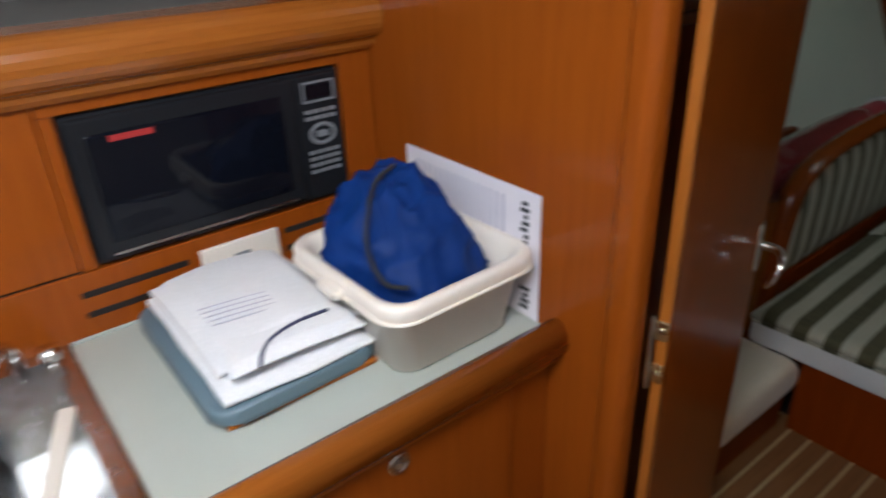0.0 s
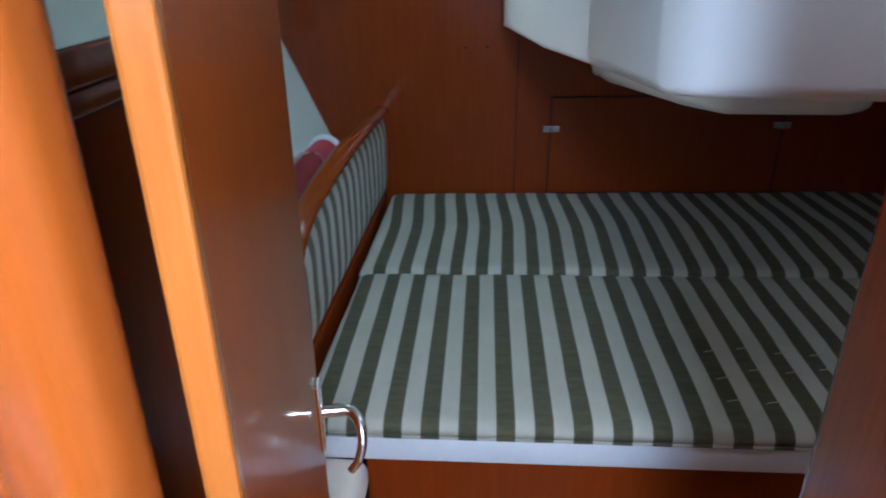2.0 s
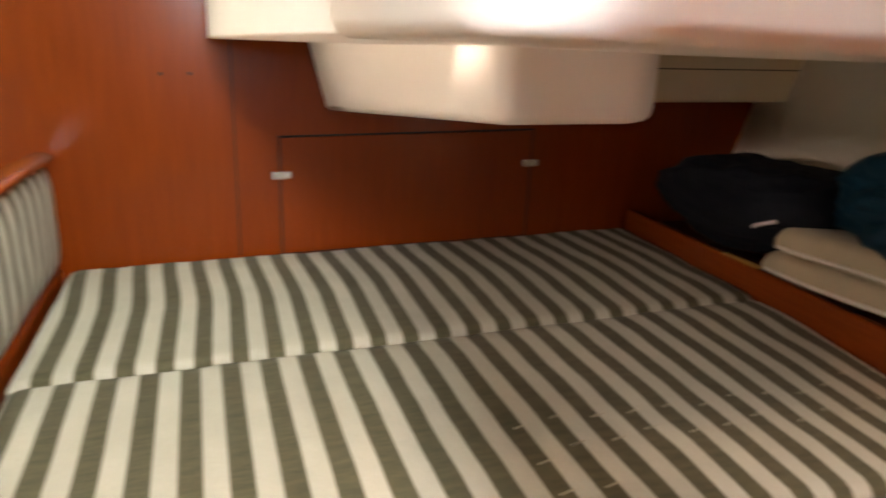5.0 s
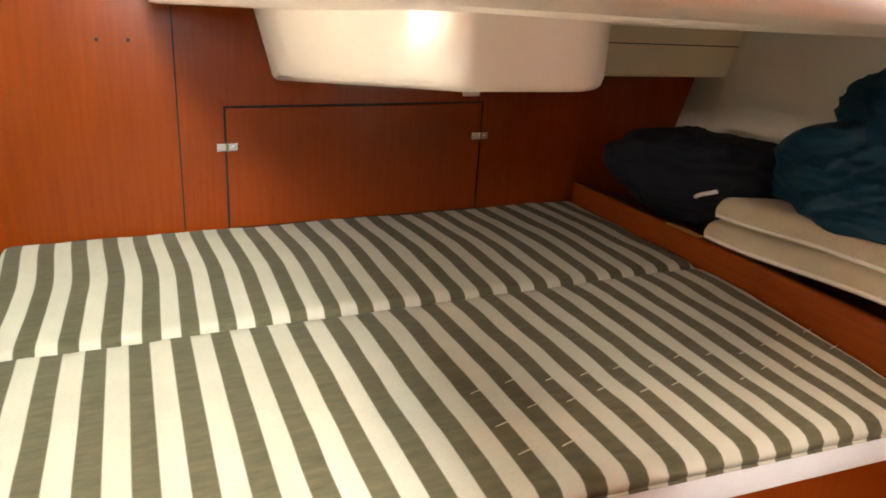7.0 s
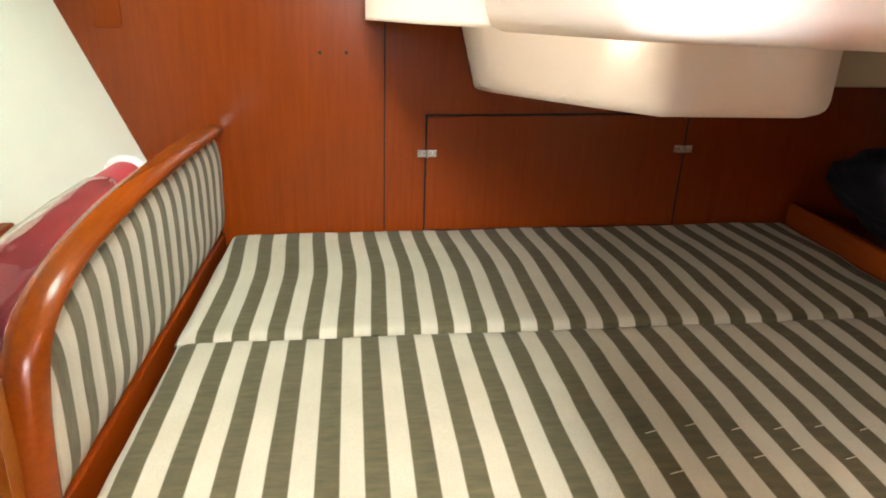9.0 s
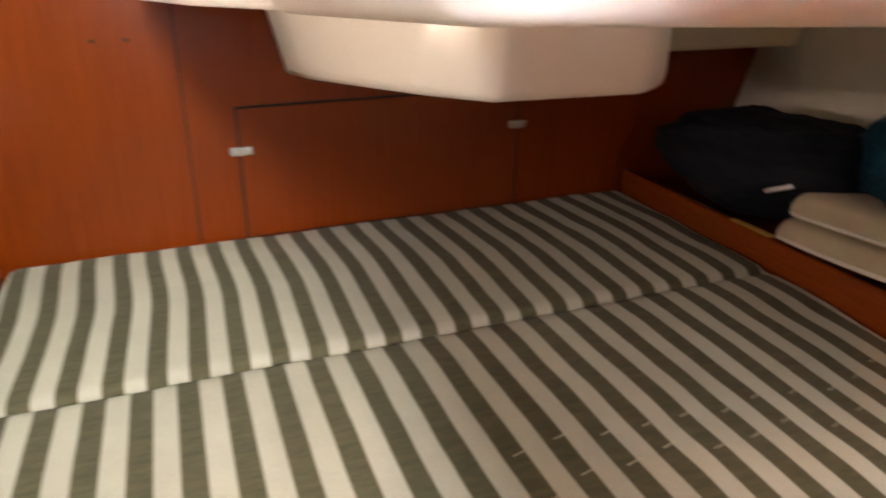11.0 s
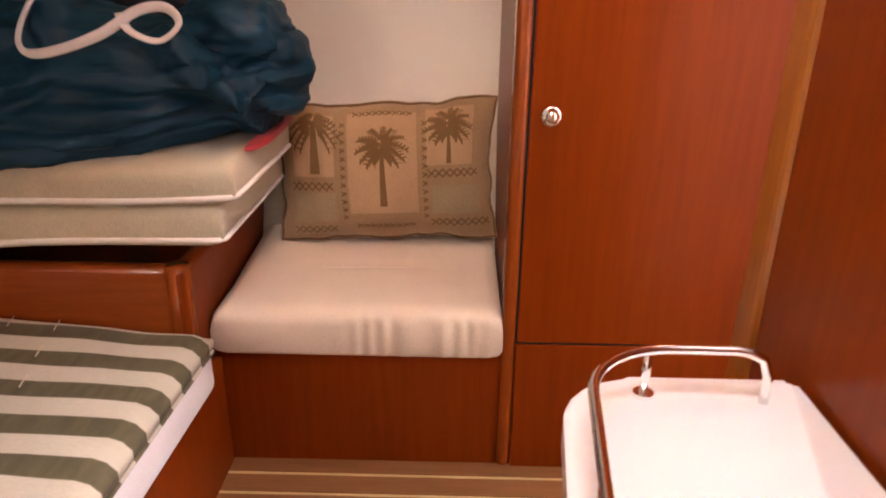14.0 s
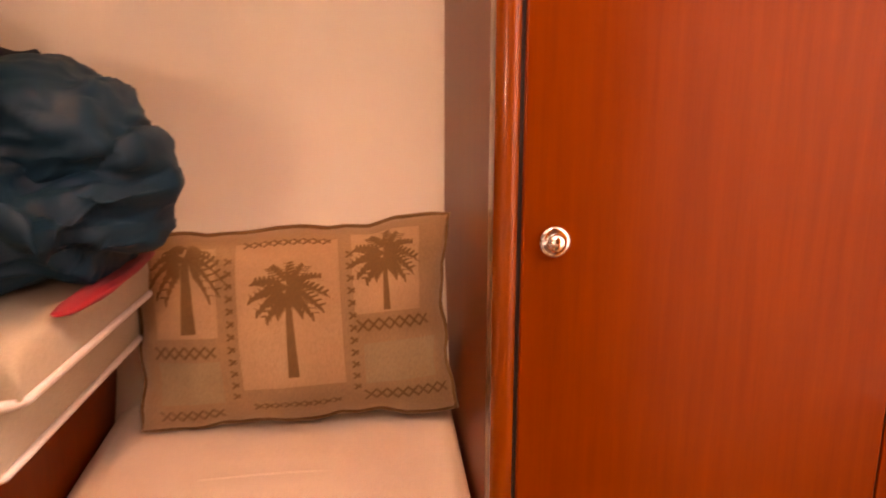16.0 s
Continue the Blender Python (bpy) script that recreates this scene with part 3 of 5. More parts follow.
part("lever", on_door(tube(smooth_line([(0.412, -0.022, 0.893), (0.412, -0.046, 0.893), (0.409, -0.060, 0.892), (0.396, -0.070, 0.884), (0.382, -0.072, 0.868), (0.374, -0.066, 0.846), (0.372, -0.056, 0.832)]), lambda f: 0.0085 - 0.0035 * f, 10)), CHROME, bp, "curved chrome door lever", True)
part("back_plate", on_door(box((0.400, -0.004, 0.838), (0.424, 0.003, 0.938), 0.003)), CHROME, door, "chrome handle plate")
locker = thing("port_locker", "varnished cherry locker behind the cabin door", "locker", at=(-0.3, -0.27, FLOOR))
part("carcass", box((-0.40, -0.50, FLOOR), (0.155, -0.11, 1.29)), VENEER, locker)
part("top", box((-0.40, -0.505, 1.29), (0.165, -0.10, 1.312), 0.006, 3), SOLID_RED, locker, "", True)
part("fiddle", box((0.153, -0.505, 1.312), (0.165, -0.10, 1.345), 0.005, 3), SOLID_RED, locker, "raised rounded edge", True)

# ---- berth ----
berth = thing("double_berth_base", "varnished cherry base of the double berth", "berth", at=(1.05, 1.2, FLOOR))
part("front_panel", box((0.19, 0.505, FLOOR), (2.165, 0.53, 0.275)), VENEER, berth)
part("platform", box((0.014, 0.50, 0.262), (2.06, WALL, 0.285)), VENEER_FLAT, berth)
# shade along the foot of the base, given as a near-black strip
part("toe_shade", box((0.19, 0.515, FLOOR), (2.165, 0.54, 0.06)), GAP, berth, "near-black toe strip giving shade by its colour")


SLOPING[0] = True


def mattress(name, lo, hi, seed, label):
    m = thing(name, label, "mattress", "two mattresses on the berth", ((lo[0] + hi[0]) / 2, (lo[1] + hi[1]) / 2, lo[2]))
    part("cover", cushion((lo[0], lo[1], lo[2] + 0.072), hi, 0.006, 0.03, (60, 26), 0.005, seed), STRIPE_BED, m, "", True)
    part("underside", cushion((lo[0] + 0.006, lo[1] + 0.003, lo[2]), (hi[0] - 0.012, hi[1] - 0.010, lo[2] + 0.085), 0.0, 0.012, (40, 12), 0.003, seed + 4), SHEET, m, "white cotton underside", True)
    line = [(lo[0] + 0.004, lo[1] + 0.002, lo[2] + 0.076), (hi[0] - 0.004, lo[1] + 0.002, lo[2] + 0.076)]
    part("hem", tube([Vector(line[0]).lerp(Vector(line[1]), k / 40) + Vector((0, 0, 0.0015 * noise.noise((k * 0.7, seed, 0)))) for k in range(41)], 0.0045, 6), STRIPE_BED, m)
    return m


mattress("mattress", (0.020, 1.274, 0.285), (2.068, WALL - 0.006, 0.402), 1.3, "striped olive and cream mattress against the bulkhead")
mattress("mattress", (0.030, 0.480, 0.285), (2.070, 1.268, 0.400), 8.1, "striped olive and cream mattress at the front of the berth")

# short pale pulled threads lying across the dark stripes
front = bpy.data.objects["mattress.001"]
for k in range(26):
    x = 1.062 + 0.0882 * (k % 12)
    y = (0.80, 0.71, 0.58)[k // 12] + 0.05 * noise.noise((k * 1.7, 2, 0)) + 0.03 * (k % 12 > 9)
    w = 0.018 + 0.008 * noise.noise((k, 5, 1))
    line = [(x - w, y - 0.004, 0.4075), (x, y, 0.4085), (x + w, y + 0.005, 0.4075)]
    part("pulled_thread", tube(line, 0.0011, 5), BEIGE, front)

# padded headboard with a bent wooden rail
head = thing("berth_side_board", "striped padded side board with a curved cherry rail", "headboard", at=(0, 1.35, 0.28))
OUTER = smooth_line([(0, WALL, 0.785), (0, 1.70, 0.806), (0, 1.25, 0.816), (0, 1.0, 0.806), (0, 0.85, 0.786), (0, 0.755, 0.758), (0, 0.690, 0.716), (0, 0.652, 0.655), (0, 0.628, 0.55), (0, 0.612, 0.40), (0, 0.605, 0.25)], 8)
INNER = smooth_line([(0, WALL, 0.746), (0, 1.70, 0.760), (0, 1.25, 0.768), (0, 1.0, 0.760), (0, 0.86, 0.746), (0, 0.782, 0.724), (0, 0.735, 0.690), (0, 0.712, 0.635), (0, 0.692, 0.55), (0, 0.676, 0.40), (0, 0.668, 0.25)], 8)
SECTION = [(0.0, -0.046), (0.0, -0.010), (0.06, 0.000), (0.2, 0.010), (0.42, 0.016), (0.62, 0.014), (0.8, 0.006), (0.93, -0.008), (1.0, -0.026), (0.94, -0.042), (0.8, -0.050), (0.4, -0.054)]
bm = bmesh.new()
rings = [[bm.verts.new((x, p.y + (q.y - p.y) * f, p.z + (q.z - p.z) * f)) for f, x in SECTION] for p, q in zip(INNER, OUTER)]
for ra, rb in zip(rings, rings[1:]):
    for k in range(len(SECTION)):
        j = (k + 1) % len(SECTION)
        bm.faces.new((ra[k], ra[j], rb[j], rb[k]))
bm.faces.new(rings[0][::-1]), bm.faces.new(rings[-1])
part("rail", bm, SOLID_RED_LONG, head, "rounded varnished cherry rail", True)
# the pad fills the rail's curve; a rib stands out at every pale stripe
bm = bmesh.new()
rows = []
for i in range(151):
    y = 0.678 + (WALL - 0.006 - 0.678) * i / 150
    top = None
    for p, q in zip(INNER, INNER[1:]):
        if q.y <= y <= p.y and p.y > q.y:
            top = p.z + (q.z - p.z) * (p.y - y) / (p.y - q.y)
            break
    top = (top or 0.42) + 0.004
    rib = 0.0045 * abs(math.sin(math.pi * (y / 0.0885 - 0.02)))
    rows.append([])
    for j in range(15):
        v = j / 14
        z = 0.396 + (top - 0.396) * v
        roll = (1 - abs(2 * v - 1) ** 5) * min(1.0, (y - 0.668) / 0.03)
        rows[-1].append(bm.verts.new((-0.022 + 0.022 * roll + rib * roll + 0.002 * noise.noise((y * 9, z * 9, 4)), y, z)))
for ra, rb in zip(rows, rows[1:]):
    for j in range(14):
        bm.faces.new((ra[j], rb[j], rb[j + 1], ra[j + 1]))
ex = bmesh.ops.extrude_face_region(bm, geom=bm.faces[:])
for v in ex["geom"]:
    if isinstance(v, bmesh.types.BMVert):
        v.co.x = -0.036
part("pad", bm, STRIPE_HEAD, head, "striped ribbed pad", True)
part("lower_rail", box((-0.040, 0.64, 0.285), (-0.004, WALL - 0.004, 0.402), 0.006, 3), VENEER_FLAT, head, "dark wooden ledge under the pad", True)
part("backing", box((-0.052, 0.68, 0.28), (-0.030, WALL, 0.70)), VENEER, head)
bm = bmesh.new()
prof = [(-0.02, 0.69), (-0.045, 0.678), (-0.062, 0.62), (-0.080, 0.57), (-0.108, 0.50), (-0.145, 0.455), (-0.21, 0.435), (-0.30, 0.43), (-0.30, FLOOR), (-0.02, FLOOR)]
fa, fb = [bm.verts.new((x, 0.592, z)) for x, z in prof], [bm.verts.new((x, 0.628, z)) for x, z in prof]
bm.faces.new(fa), bm.faces.new(fb[::-1])
for i in range(len(prof)):
    k = (i + 1) % len(prof)
    bm.faces.new((fa[i], fb[i], fb[k], fa[k]))
part("end_board", bm, SOLID_CROSS, head, "scrolled solid cherry end board")
structure("shelf_port", box((-0.30, 0.60, 0.40), (-0.03, WALL, 0.425)), VENEER_FLAT, "varnished cherry shelf along the hull side")

# red rolled canvas with clear windows on the shelf
roll = thing("rolled_spray_hood", "rolled red canvas with clear vinyl windows on the shelf", "canvas roll", at=(-0.15, 0.95, 0.425))
axis = smooth_line([(-0.184, 0.60, 0.600), (-0.180, 0.72, 0.636), (-0.168, 0.95, 0.684), (-0.148, 1.25, 0.722), (-0.128, 1.54, 0.748)], 10)
bm = tube(axis, lambda f: 0.104 - 0.056 * f + 0.002 * math.sin(f * 17), 36, flat=0.92)
for v in bm.verts:
    v.co += 0.004 * noise.noise_vector(v.co * 7) + 0.0015 * noise.noise_vector(v.co * 28)
part("canvas", bm, RED, roll, "", True)
bm = bmesh.new()
sheets = []
for out in (0.0, -0.002):
    rows = []
    for i in range(34):
        f = i / 33
        p = axis[int(f * (len(axis) - 1) * 0.86)]
        r = 0.112 - 0.048 * f + out
        rows.append([bm.verts.new((p.x + r * math.cos(a), p.y + 0.01 * math.sin(7 * a), p.z + r * 0.95 * math.sin(a) + 0.005 * noise.noise((i * 0.4, a * 3, 2)) + 0.003 * noise.noise((i * 1.1, a * 6, 5)))) for a in np.linspace(0.2, 2.6, 20)])
    for i in range(33):
        for j in range(19):
            bm.faces.new((rows[i][j], rows[i][j + 1], rows[i + 1][j + 1], rows[i + 1][j]))
bmesh.ops.bridge_loops(bm, edges=[e for e in bm.edges if e.is_boundary])
part("window", bm, FILM, roll, "glossy clear vinyl window folded round the roll", True)
p = axis[-1]
part("collar", tube([(p.x + 0.049 * math.cos(a), p.y - 0.012, p.z + 0.046 * math.sin(a)) for a in np.linspace(0, 2 * math.pi, 30)[:-1]], 0.012, 8, True), WEBBING, roll, "white zip tape round the end", True)


def flap(points_a, points_b, bow, material, parent, label):
    bm = bmesh.new()
    a, b = smooth_line(points_a, 6), smooth_line(points_b, 6)
    rows = []
    for j in range(9):
        v = j / 8
        rows.append([bm.verts.new(p.lerp(q, v) + Vector((bow * math.sin(v * 3.1), 0.006 * math.sin(i * 1.3 + 5 * v), 0.012 * noise.noise((i * 0.4, v * 3, bow * 50))))) for i, (p, q) in enumerate(zip(a, b))])
    for j in range(8):
        for i in range(len(a) - 1):
            bm.faces.new((rows[j][i], rows[j][i + 1], rows[j + 1][i + 1], rows[j + 1][i]))
    ex = bmesh.ops.extrude_face_region(bm, geom=bm.faces[:])
    bmesh.ops.translate(bm, verts=[v for v in ex["geom"] if isinstance(v, bmesh.types.BMVert)], vec=(0.004, -0.003, 0.003))
    return part("flap", bm, material, parent, label, True)


flap([(-0.315, 0.80, 0.712), (-0.300, 0.95, 0.700), (-0.245, 1.06, 0.680)], [(-0.275, 0.82, 0.640), (-0.240, 0.92, 0.655), (-0.190, 1.00, 0.665)], -0.006, RED, roll, "loose red canvas flap")
flap([(-0.22, 0.60, 0.610), (-0.165, 0.575, 0.640), (-0.112, 0.560, 0.650)], [(-0.20, 0.575, 0.47), (-0.15, 0.550, 0.475), (-0.10, 0.545, 0.50)], 0.012, RED, roll, "folded red canvas end")
flap([(-0.125, 0.575, 0.650), (-0.085, 0.562, 0.668), (-0.050, 0.575, 0.662)], [(-0.13, 0.56, 0.45), (-0.09, 0.545, 0.445), (-0.048, 0.56, 0.46)], 0.015, RED, roll, "folded red canvas end")
for a, b in (((-0.150, 0.560, 0.640), (-0.128, 0.548, 0.592)), ((-0.075, 0.553, 0.664), (-0.042, 0.548, 0.610))):
    part("zip", tube(smooth_line([a, (0.5 * (a[0] + b[0]) + 0.014, a[1] - 0.006, 0.5 * (a[2] + b[2]) + 0.010), b]), 0.015, 8, flat=0.25), WEBBING, roll, "white toothed zip end", True)
hull_bracket = tagged(linked("wooden_cleat", box((-0.350, 1.14, 0.690), (-0.298, 1.28, 0.712), 0.006), VENEER), "small cherry cleat on the hull side", "cleat")

SLOPING[0] = False

# settee on the port side, forward of the berth
sp = thing("settee", "cream seat cushion on a low cherry base", "seat", at=(-0.05, 0.25, FLOOR))
part("base", box((-0.30, -0.06, FLOOR), (0.165, 0.50, 0.165)), VENEER, sp)
part("pad", cushion((-0.28, -0.05, 0.165), (0.192, 0.50, 0.272), 0.008, 0.03, (14, 14), 0.003, 5), SEAT, sp, "cream speckled cushion", True)

# ---- starboard side: shelf, fiddle, seat ----
structure("shelf_starboard", box((2.09, 0.53, 0.42), (2.62, WALL, 0.445)), VENEER_FLAT, "cherry shelf along the starboard hull side")
fid = thing("berth_fiddle", "rounded varnished cherry board along the berth", "fiddle board", at=(2.08, 1.28, 0.28))
part("board", box((2.074, 0.550, 0.28), (2.108, WALL, 0.508), 0.012, 4), SOLID_RED_LONG, fid, "", True)
part("end_panel", box((2.072, 0.519, FLOOR), (2.62, 0.552, 0.504), 0.012, 4), VENEER, fid, "", True)
part("corner_cap", tube([(2.094, 0.540, 0.285), (2.094, 0.540, 0.506)], 0.023, 14), SOLID_RED, fid, "rounded solid corner", True)

seat = thing("starboard_seat", "cream upholstered seat on a cherry base", "seat", at=(2.4, 0.23, FLOOR))
part("base", box((2.172, -0.065, FLOOR), (2.64, 0.517, 0.288)), VENEER, seat)
bm = cushion((2.150, -0.062, 0.284), (2.66, 0.516, 0.384), 0.010, 0.026, (22, 96), 0.003, 3.3)
for v in bm.verts:
    d = math.hypot((v.co.x - 2.36) / 0.012, max(0, abs(v.co.y - 0.20) - 0.12) / 0.03)
    if v.co.z > 0.33:
        v.co.z -= 0.005 * math.exp(-d * d)
    if v.co.z > 0.33:
        v.co.z += 0.026 * min(1.0, max(0.0, (v.co.x - 2.30) / 0.26))
    if v.co.x < 2.16:
        v.co.x += 0.0035 * math.sin(v.co.y * 150 + 3 * math.sin(v.co.y * 31)) * math.exp(-((v.co.y - 0.10) / 0.13) ** 2)
part("pad", bm, SEAT, seat, "cream cushion with a tufted crease", True)
part("crease", tube(smooth_line([(2.352, 0.33, 0.3935), (2.358, 0.2, 0.3950), (2.354, 0.07, 0.3935)]), 0.003, 6), SEAT, seat)

# folded berth cushions on the shelf
def spare_cushion(lo, hi, tilt, seed):
    c = thing("spare_cushion", "beige cushion with white piping resting on the shelf", "cushion", "stacked spare cushions", ((lo[0] + hi[0]) / 2, (lo[1] + hi[1]) / 2, lo[2]))
    sh = lambda bm: [setattr(v.co, "z", v.co.z + tilt * (hi[1] - v.co.y) + 0.004 * math.sin(v.co.y * 9 + seed)) for v in bm.verts]
    bm = cushion(lo, hi, 0.006, 0.026, (14, 22), 0.006, seed)
    sh(bm)
    part("pad", bm, BEIGE, c, "", True)
    z = lo[2] + 0.016
    e = 0.010
    loop = [(lo[0] - 0.001, lo[1] + e + (hi[1] - lo[1] - 2 * e) * k / 24, z) for k in range(25)] + [(lo[0] + e + (hi[0] - lo[0] - 2 * e) * k / 12, hi[1] + 0.001, z) for k in range(13)]
    loop = [(hi[0] - e - (hi[0] - lo[0] - 2 * e) * k / 12, lo[1] - 0.001, z) for k in range(13)] + loop
    bm = tube(loop, 0.0055, 6)
    sh(bm)
    part("piping", bm, PIPING, c, "white piping", True)
    return c


spare_cushion((2.075, 0.440, 0.511), (2.52, 1.285, 0.586), 0.048, 1.0)
spare_cushion((2.085, 0.415, 0.589), (2.53, 1.265, 0.665), 0.042, 6.0)


def lie(x, y):
    top = 0.671 + 0.042 * (1.265 - y)
    return top - 0.035 * min(1.0, max(0.0, (2.105 - x) / 0.03)) - 0.03 * min(1.0, max(0.0, (0.44 - y) / 0.04))


def bag_shape(v):
    k = v.y / 0.5
    v.z *= 1.0 + 0.12 * math.sin(2.2 * k + 0.6)
    v.x *= 1.0 - 0.12 * k * k
    if v.z < 0:
        w = min(1.0, -v.z / 0.12)
        v.x *= 1.0 + 0.42 * w * w
        v.y *= 1.0 + 0.22 * w * w
    return v


# crisp folds of the nylon: ridges that fan out from where the cloth is gathered
RIDGES = [(0.46, 0.80, 0.30, 0.90, 0.040, 0.020), (0.46, 0.80, 0.28, 0.83, 0.032, 0.018), (0.46, 0.80, 0.31, 0.73, 0.036, 0.020), (0.46, 0.80, 0.42, 0.70, 0.030, 0.016),
          (0.46, 0.80, 0.56, 0.90, 0.050, 0.026), (0.46, 0.80, 0.66, 0.84, 0.034, 0.016), (0.50, 0.78, 0.75, 0.76, 0.030, 0.014), (0.55, 0.75, 0.85, 0.70, 0.032, 0.015),
          (0.72, 0.84, 0.98, 0.72, 0.034, 0.016), (0.80, 0.90, 1.10, 0.76, 0.040, 0.018), (0.90, 0.93, 1.15, 0.86, 0.045, 0.018), (0.62, 0.70, 1.02, 0.69, 0.026, 0.010),
          (0.70, 0.88, 0.80, 1.02, 0.040, 0.020), (0.84, 0.90, 0.96, 1.02, 0.045, 0.020), (0.36, 0.86, 0.50, 0.97, 0.040, 0.020), (0.40, 0.90, 0.38, 1.00, 0.034, 0.014)]


def creased(bm, lift=1.0):
    """Raises the ridges, with a hollow beside each, on the faces that look into the cabin."""
    bm.normal_update()
    moves = []
    for v in bm.verts:
        y, z = v.co.y + 0.012 * noise.noise((v.co.y * 9, v.co.z * 9, 1)), v.co.z + 0.012 * noise.noise((v.co.y * 9, v.co.z * 9, 7))
        d = 0.0
        for ya, za, yb, zb, w, h in RIDGES:
            ly, lz = yb - ya, zb - za
            n = math.hypot(ly, lz)
            f = ((y - ya) * ly + (z - za) * lz) / (n * n)
            if -0.15 < f < 1.15:
                off = ((y - ya) * lz - (z - za) * ly) / n
                fade = min(1.0, (f + 0.15) / 0.25, (1.15 - f) / 0.35)
                wide = w * (0.55 + 0.6 * max(0.0, f))
                if -wide < off < wide * 1.8:
                    d += h * fade * ((1 - abs(off) / wide) if off < wide * 0.6 else -0.35 * (1 - abs(off - 1.2 * wide) / (0.6 * wide)))
        moves.append((v, v.normal.copy() * d * lift * min(1.0, max(0.2, (v.co.y - 0.30) / 0.12))))
    for v, m in moves:
        v.co += m
    return bm


bag = thing("sail_bag", "bulky dark teal nylon bag with a white drawcord", "bag", at=(2.36, 0.75, 0.66))
bm = sack((2.345, 0.800, 0.806), (0.235, 0.455, 0.148), lie, 2.1, 0.010, 3.7, 0.0, (230, 140), -0.01, bag_shape)
bmesh.ops.recalc_face_normals(bm, faces=bm.faces)
part("body", creased(bm, 1.7), TEAL, bag, "", True)
bm = sack((2.37, 0.490, 0.896), (0.16, 0.115, 0.082), None, 2.0, 0.009, 9.1, 0.4, (90, 56))
bmesh.ops.recalc_face_normals(bm, faces=bm.faces)
part("neck", creased(bm, 0.7), TEAL, bag, "gathered cloth at the mouth", True)
bm = sack((2.37, 0.905, 0.955), (0.16, 0.225, 0.140), None, 2.0, 0.012, 14.2, 0.0, (110, 66))
bmesh.ops.recalc_face_normals(bm, faces=bm.faces)
part("mouth", creased(bm, 0.8), TEAL, bag, "bunched cloth", True)
# the hollow's shade is put into the colour: near-black cloth inside the teal bag
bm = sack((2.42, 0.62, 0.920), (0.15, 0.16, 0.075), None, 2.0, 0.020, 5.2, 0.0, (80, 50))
part("opening", bm, NAVY, bag, "inner cloth of the open mouth, near-black to give its shade", True)
part("cord", tube(smooth_line([(2.240, 0.640, 1.013), (2.190, 0.690, 1.013), (2.130, 0.722, 0.963), (2.098, 0.742, 0.903), (2.090, 0.730, 0.875), (2.088, 0.68, 0.879), (2.092, 0.605, 0.905), (2.106, 0.550, 0.939), (2.118, 0.508, 0.945), (2.112, 0.486, 0.921), (2.096, 0.515, 0.895), (2.098, 0.560, 0.909), (2.112, 0.580, 0.935)]), 0.0085, 8, flat=0.35), WEBBING, bag, "white drawcord with a loop", True)
bm = sack((2.33, 0.410, 0.701), (0.16, 0.018, 0.006), None, 2.4, 0.003, 2.0, 0.0, (24, 14))
part("lining", bm, RED, bag, "red lining showing at the edge", True)

navy = thing("canvas_bag", "dark navy canvas bag lying on the shelf", "bag", at=(2.27, 1.63, 0.445))
def navy_shape(v):
    k = v.y / 0.40
    v.z *= 1 - 0.45 * max(0, k) ** 2
    v.x *= 1 - 0.30 * max(0, k) ** 2
    v.z += 0.05 * max(0.0, -k)
    return v


bm = sack((2.262, 1.600, 0.645), (0.215, 0.440, 0.155), lambda x, y: 0.510 if x < 2.11 else 0.447, 2.2, 0.020, 21.0, 0.0, (110, 64), 0.0, navy_shape)
part("body", bm, NAVY, navy, "", True)
part("tie", tube(smooth_line([(2.080, 1.355, 0.635), (2.065, 1.32, 0.652), (2.080, 1.285, 0.668), (2.12, 1.275, 0.680)]), 0.007, 8), WEBBING, navy, "pale cord end", True)
ys = thing("webbing_strap", "yellow webbing strap lying on the shelf edge", "strap", at=(2.09, 1.33, 0.494))
part("band", tube(smooth_line([(2.085, 1.46, 0.5125), (2.087, 1.38, 0.513), (2.090, 1.31, 0.5125)]), 0.016, 8, flat=0.2), YELLOW, ys)

# ---- tapestry pillow ----
pil = thing("tapestry_pillow", "tan tapestry pillow woven with palm trees leaning on the seat", "pillow", at=(2.50, 0.2, 0.38))
PW, PH = 0.258, 0.166
PM = Matrix.Translation((2.510, 0.198, 0.576)) @ Matrix.Rotation(radians(-2.5), 4, "X") @ Matrix.Rotation(radians(9), 4, "Y")


def swell(u, v):
    """How far the pillow's face stands out at u, v in -1 to 1."""
    return 0.078 * (max(0, 1 - abs(u) ** 2.2) * max(0, 1 - abs(v) ** 2.0)) ** 0.55 + 0.004


def pillow_point(u, v, side=1, lift=0.0):
    pinch = 1 - 0.07 * (1 - v * v) * abs(u) ** 3
    pinch2 = 1 - 0.09 * (1 - u * u) * abs(v) ** 3 + (0.10 * noise.noise((u * 2.3, 1.7, 0.4)) + 0.025 * noise.noise((u * 7, 2.2, 5))) * abs(v) ** 3
    pinch += 0.05 * noise.noise((v * 2.6, 8.1, 0.2)) * abs(u) ** 3
    edge = max(abs(u), abs(v)) ** 3
    wob = 0.005 * noise.noise((u * 2.4, v * 2.4, side)) + (0.002 + 0.005 * edge) * noise.noise((u * 6, v * 5, 4))
    p = Vector((-side * (swell(u, v) + lift + wob), -u * PW * pinch, v * PH * pinch2))
    return PM @ p


bm = bmesh.new()
N, M = 40, 28
grids = [[[bm.verts.new(pillow_point(2 * i / N - 1, 2 * j / M - 1, s)) for j in range(M + 1)] for i in range(N + 1)] for s in (1, -1)]
for g in grids:
    for i in range(N):
        for j in range(M):
            bm.faces.new((g[i][j], g[i + 1][j], g[i + 1][j + 1], g[i][j + 1]))
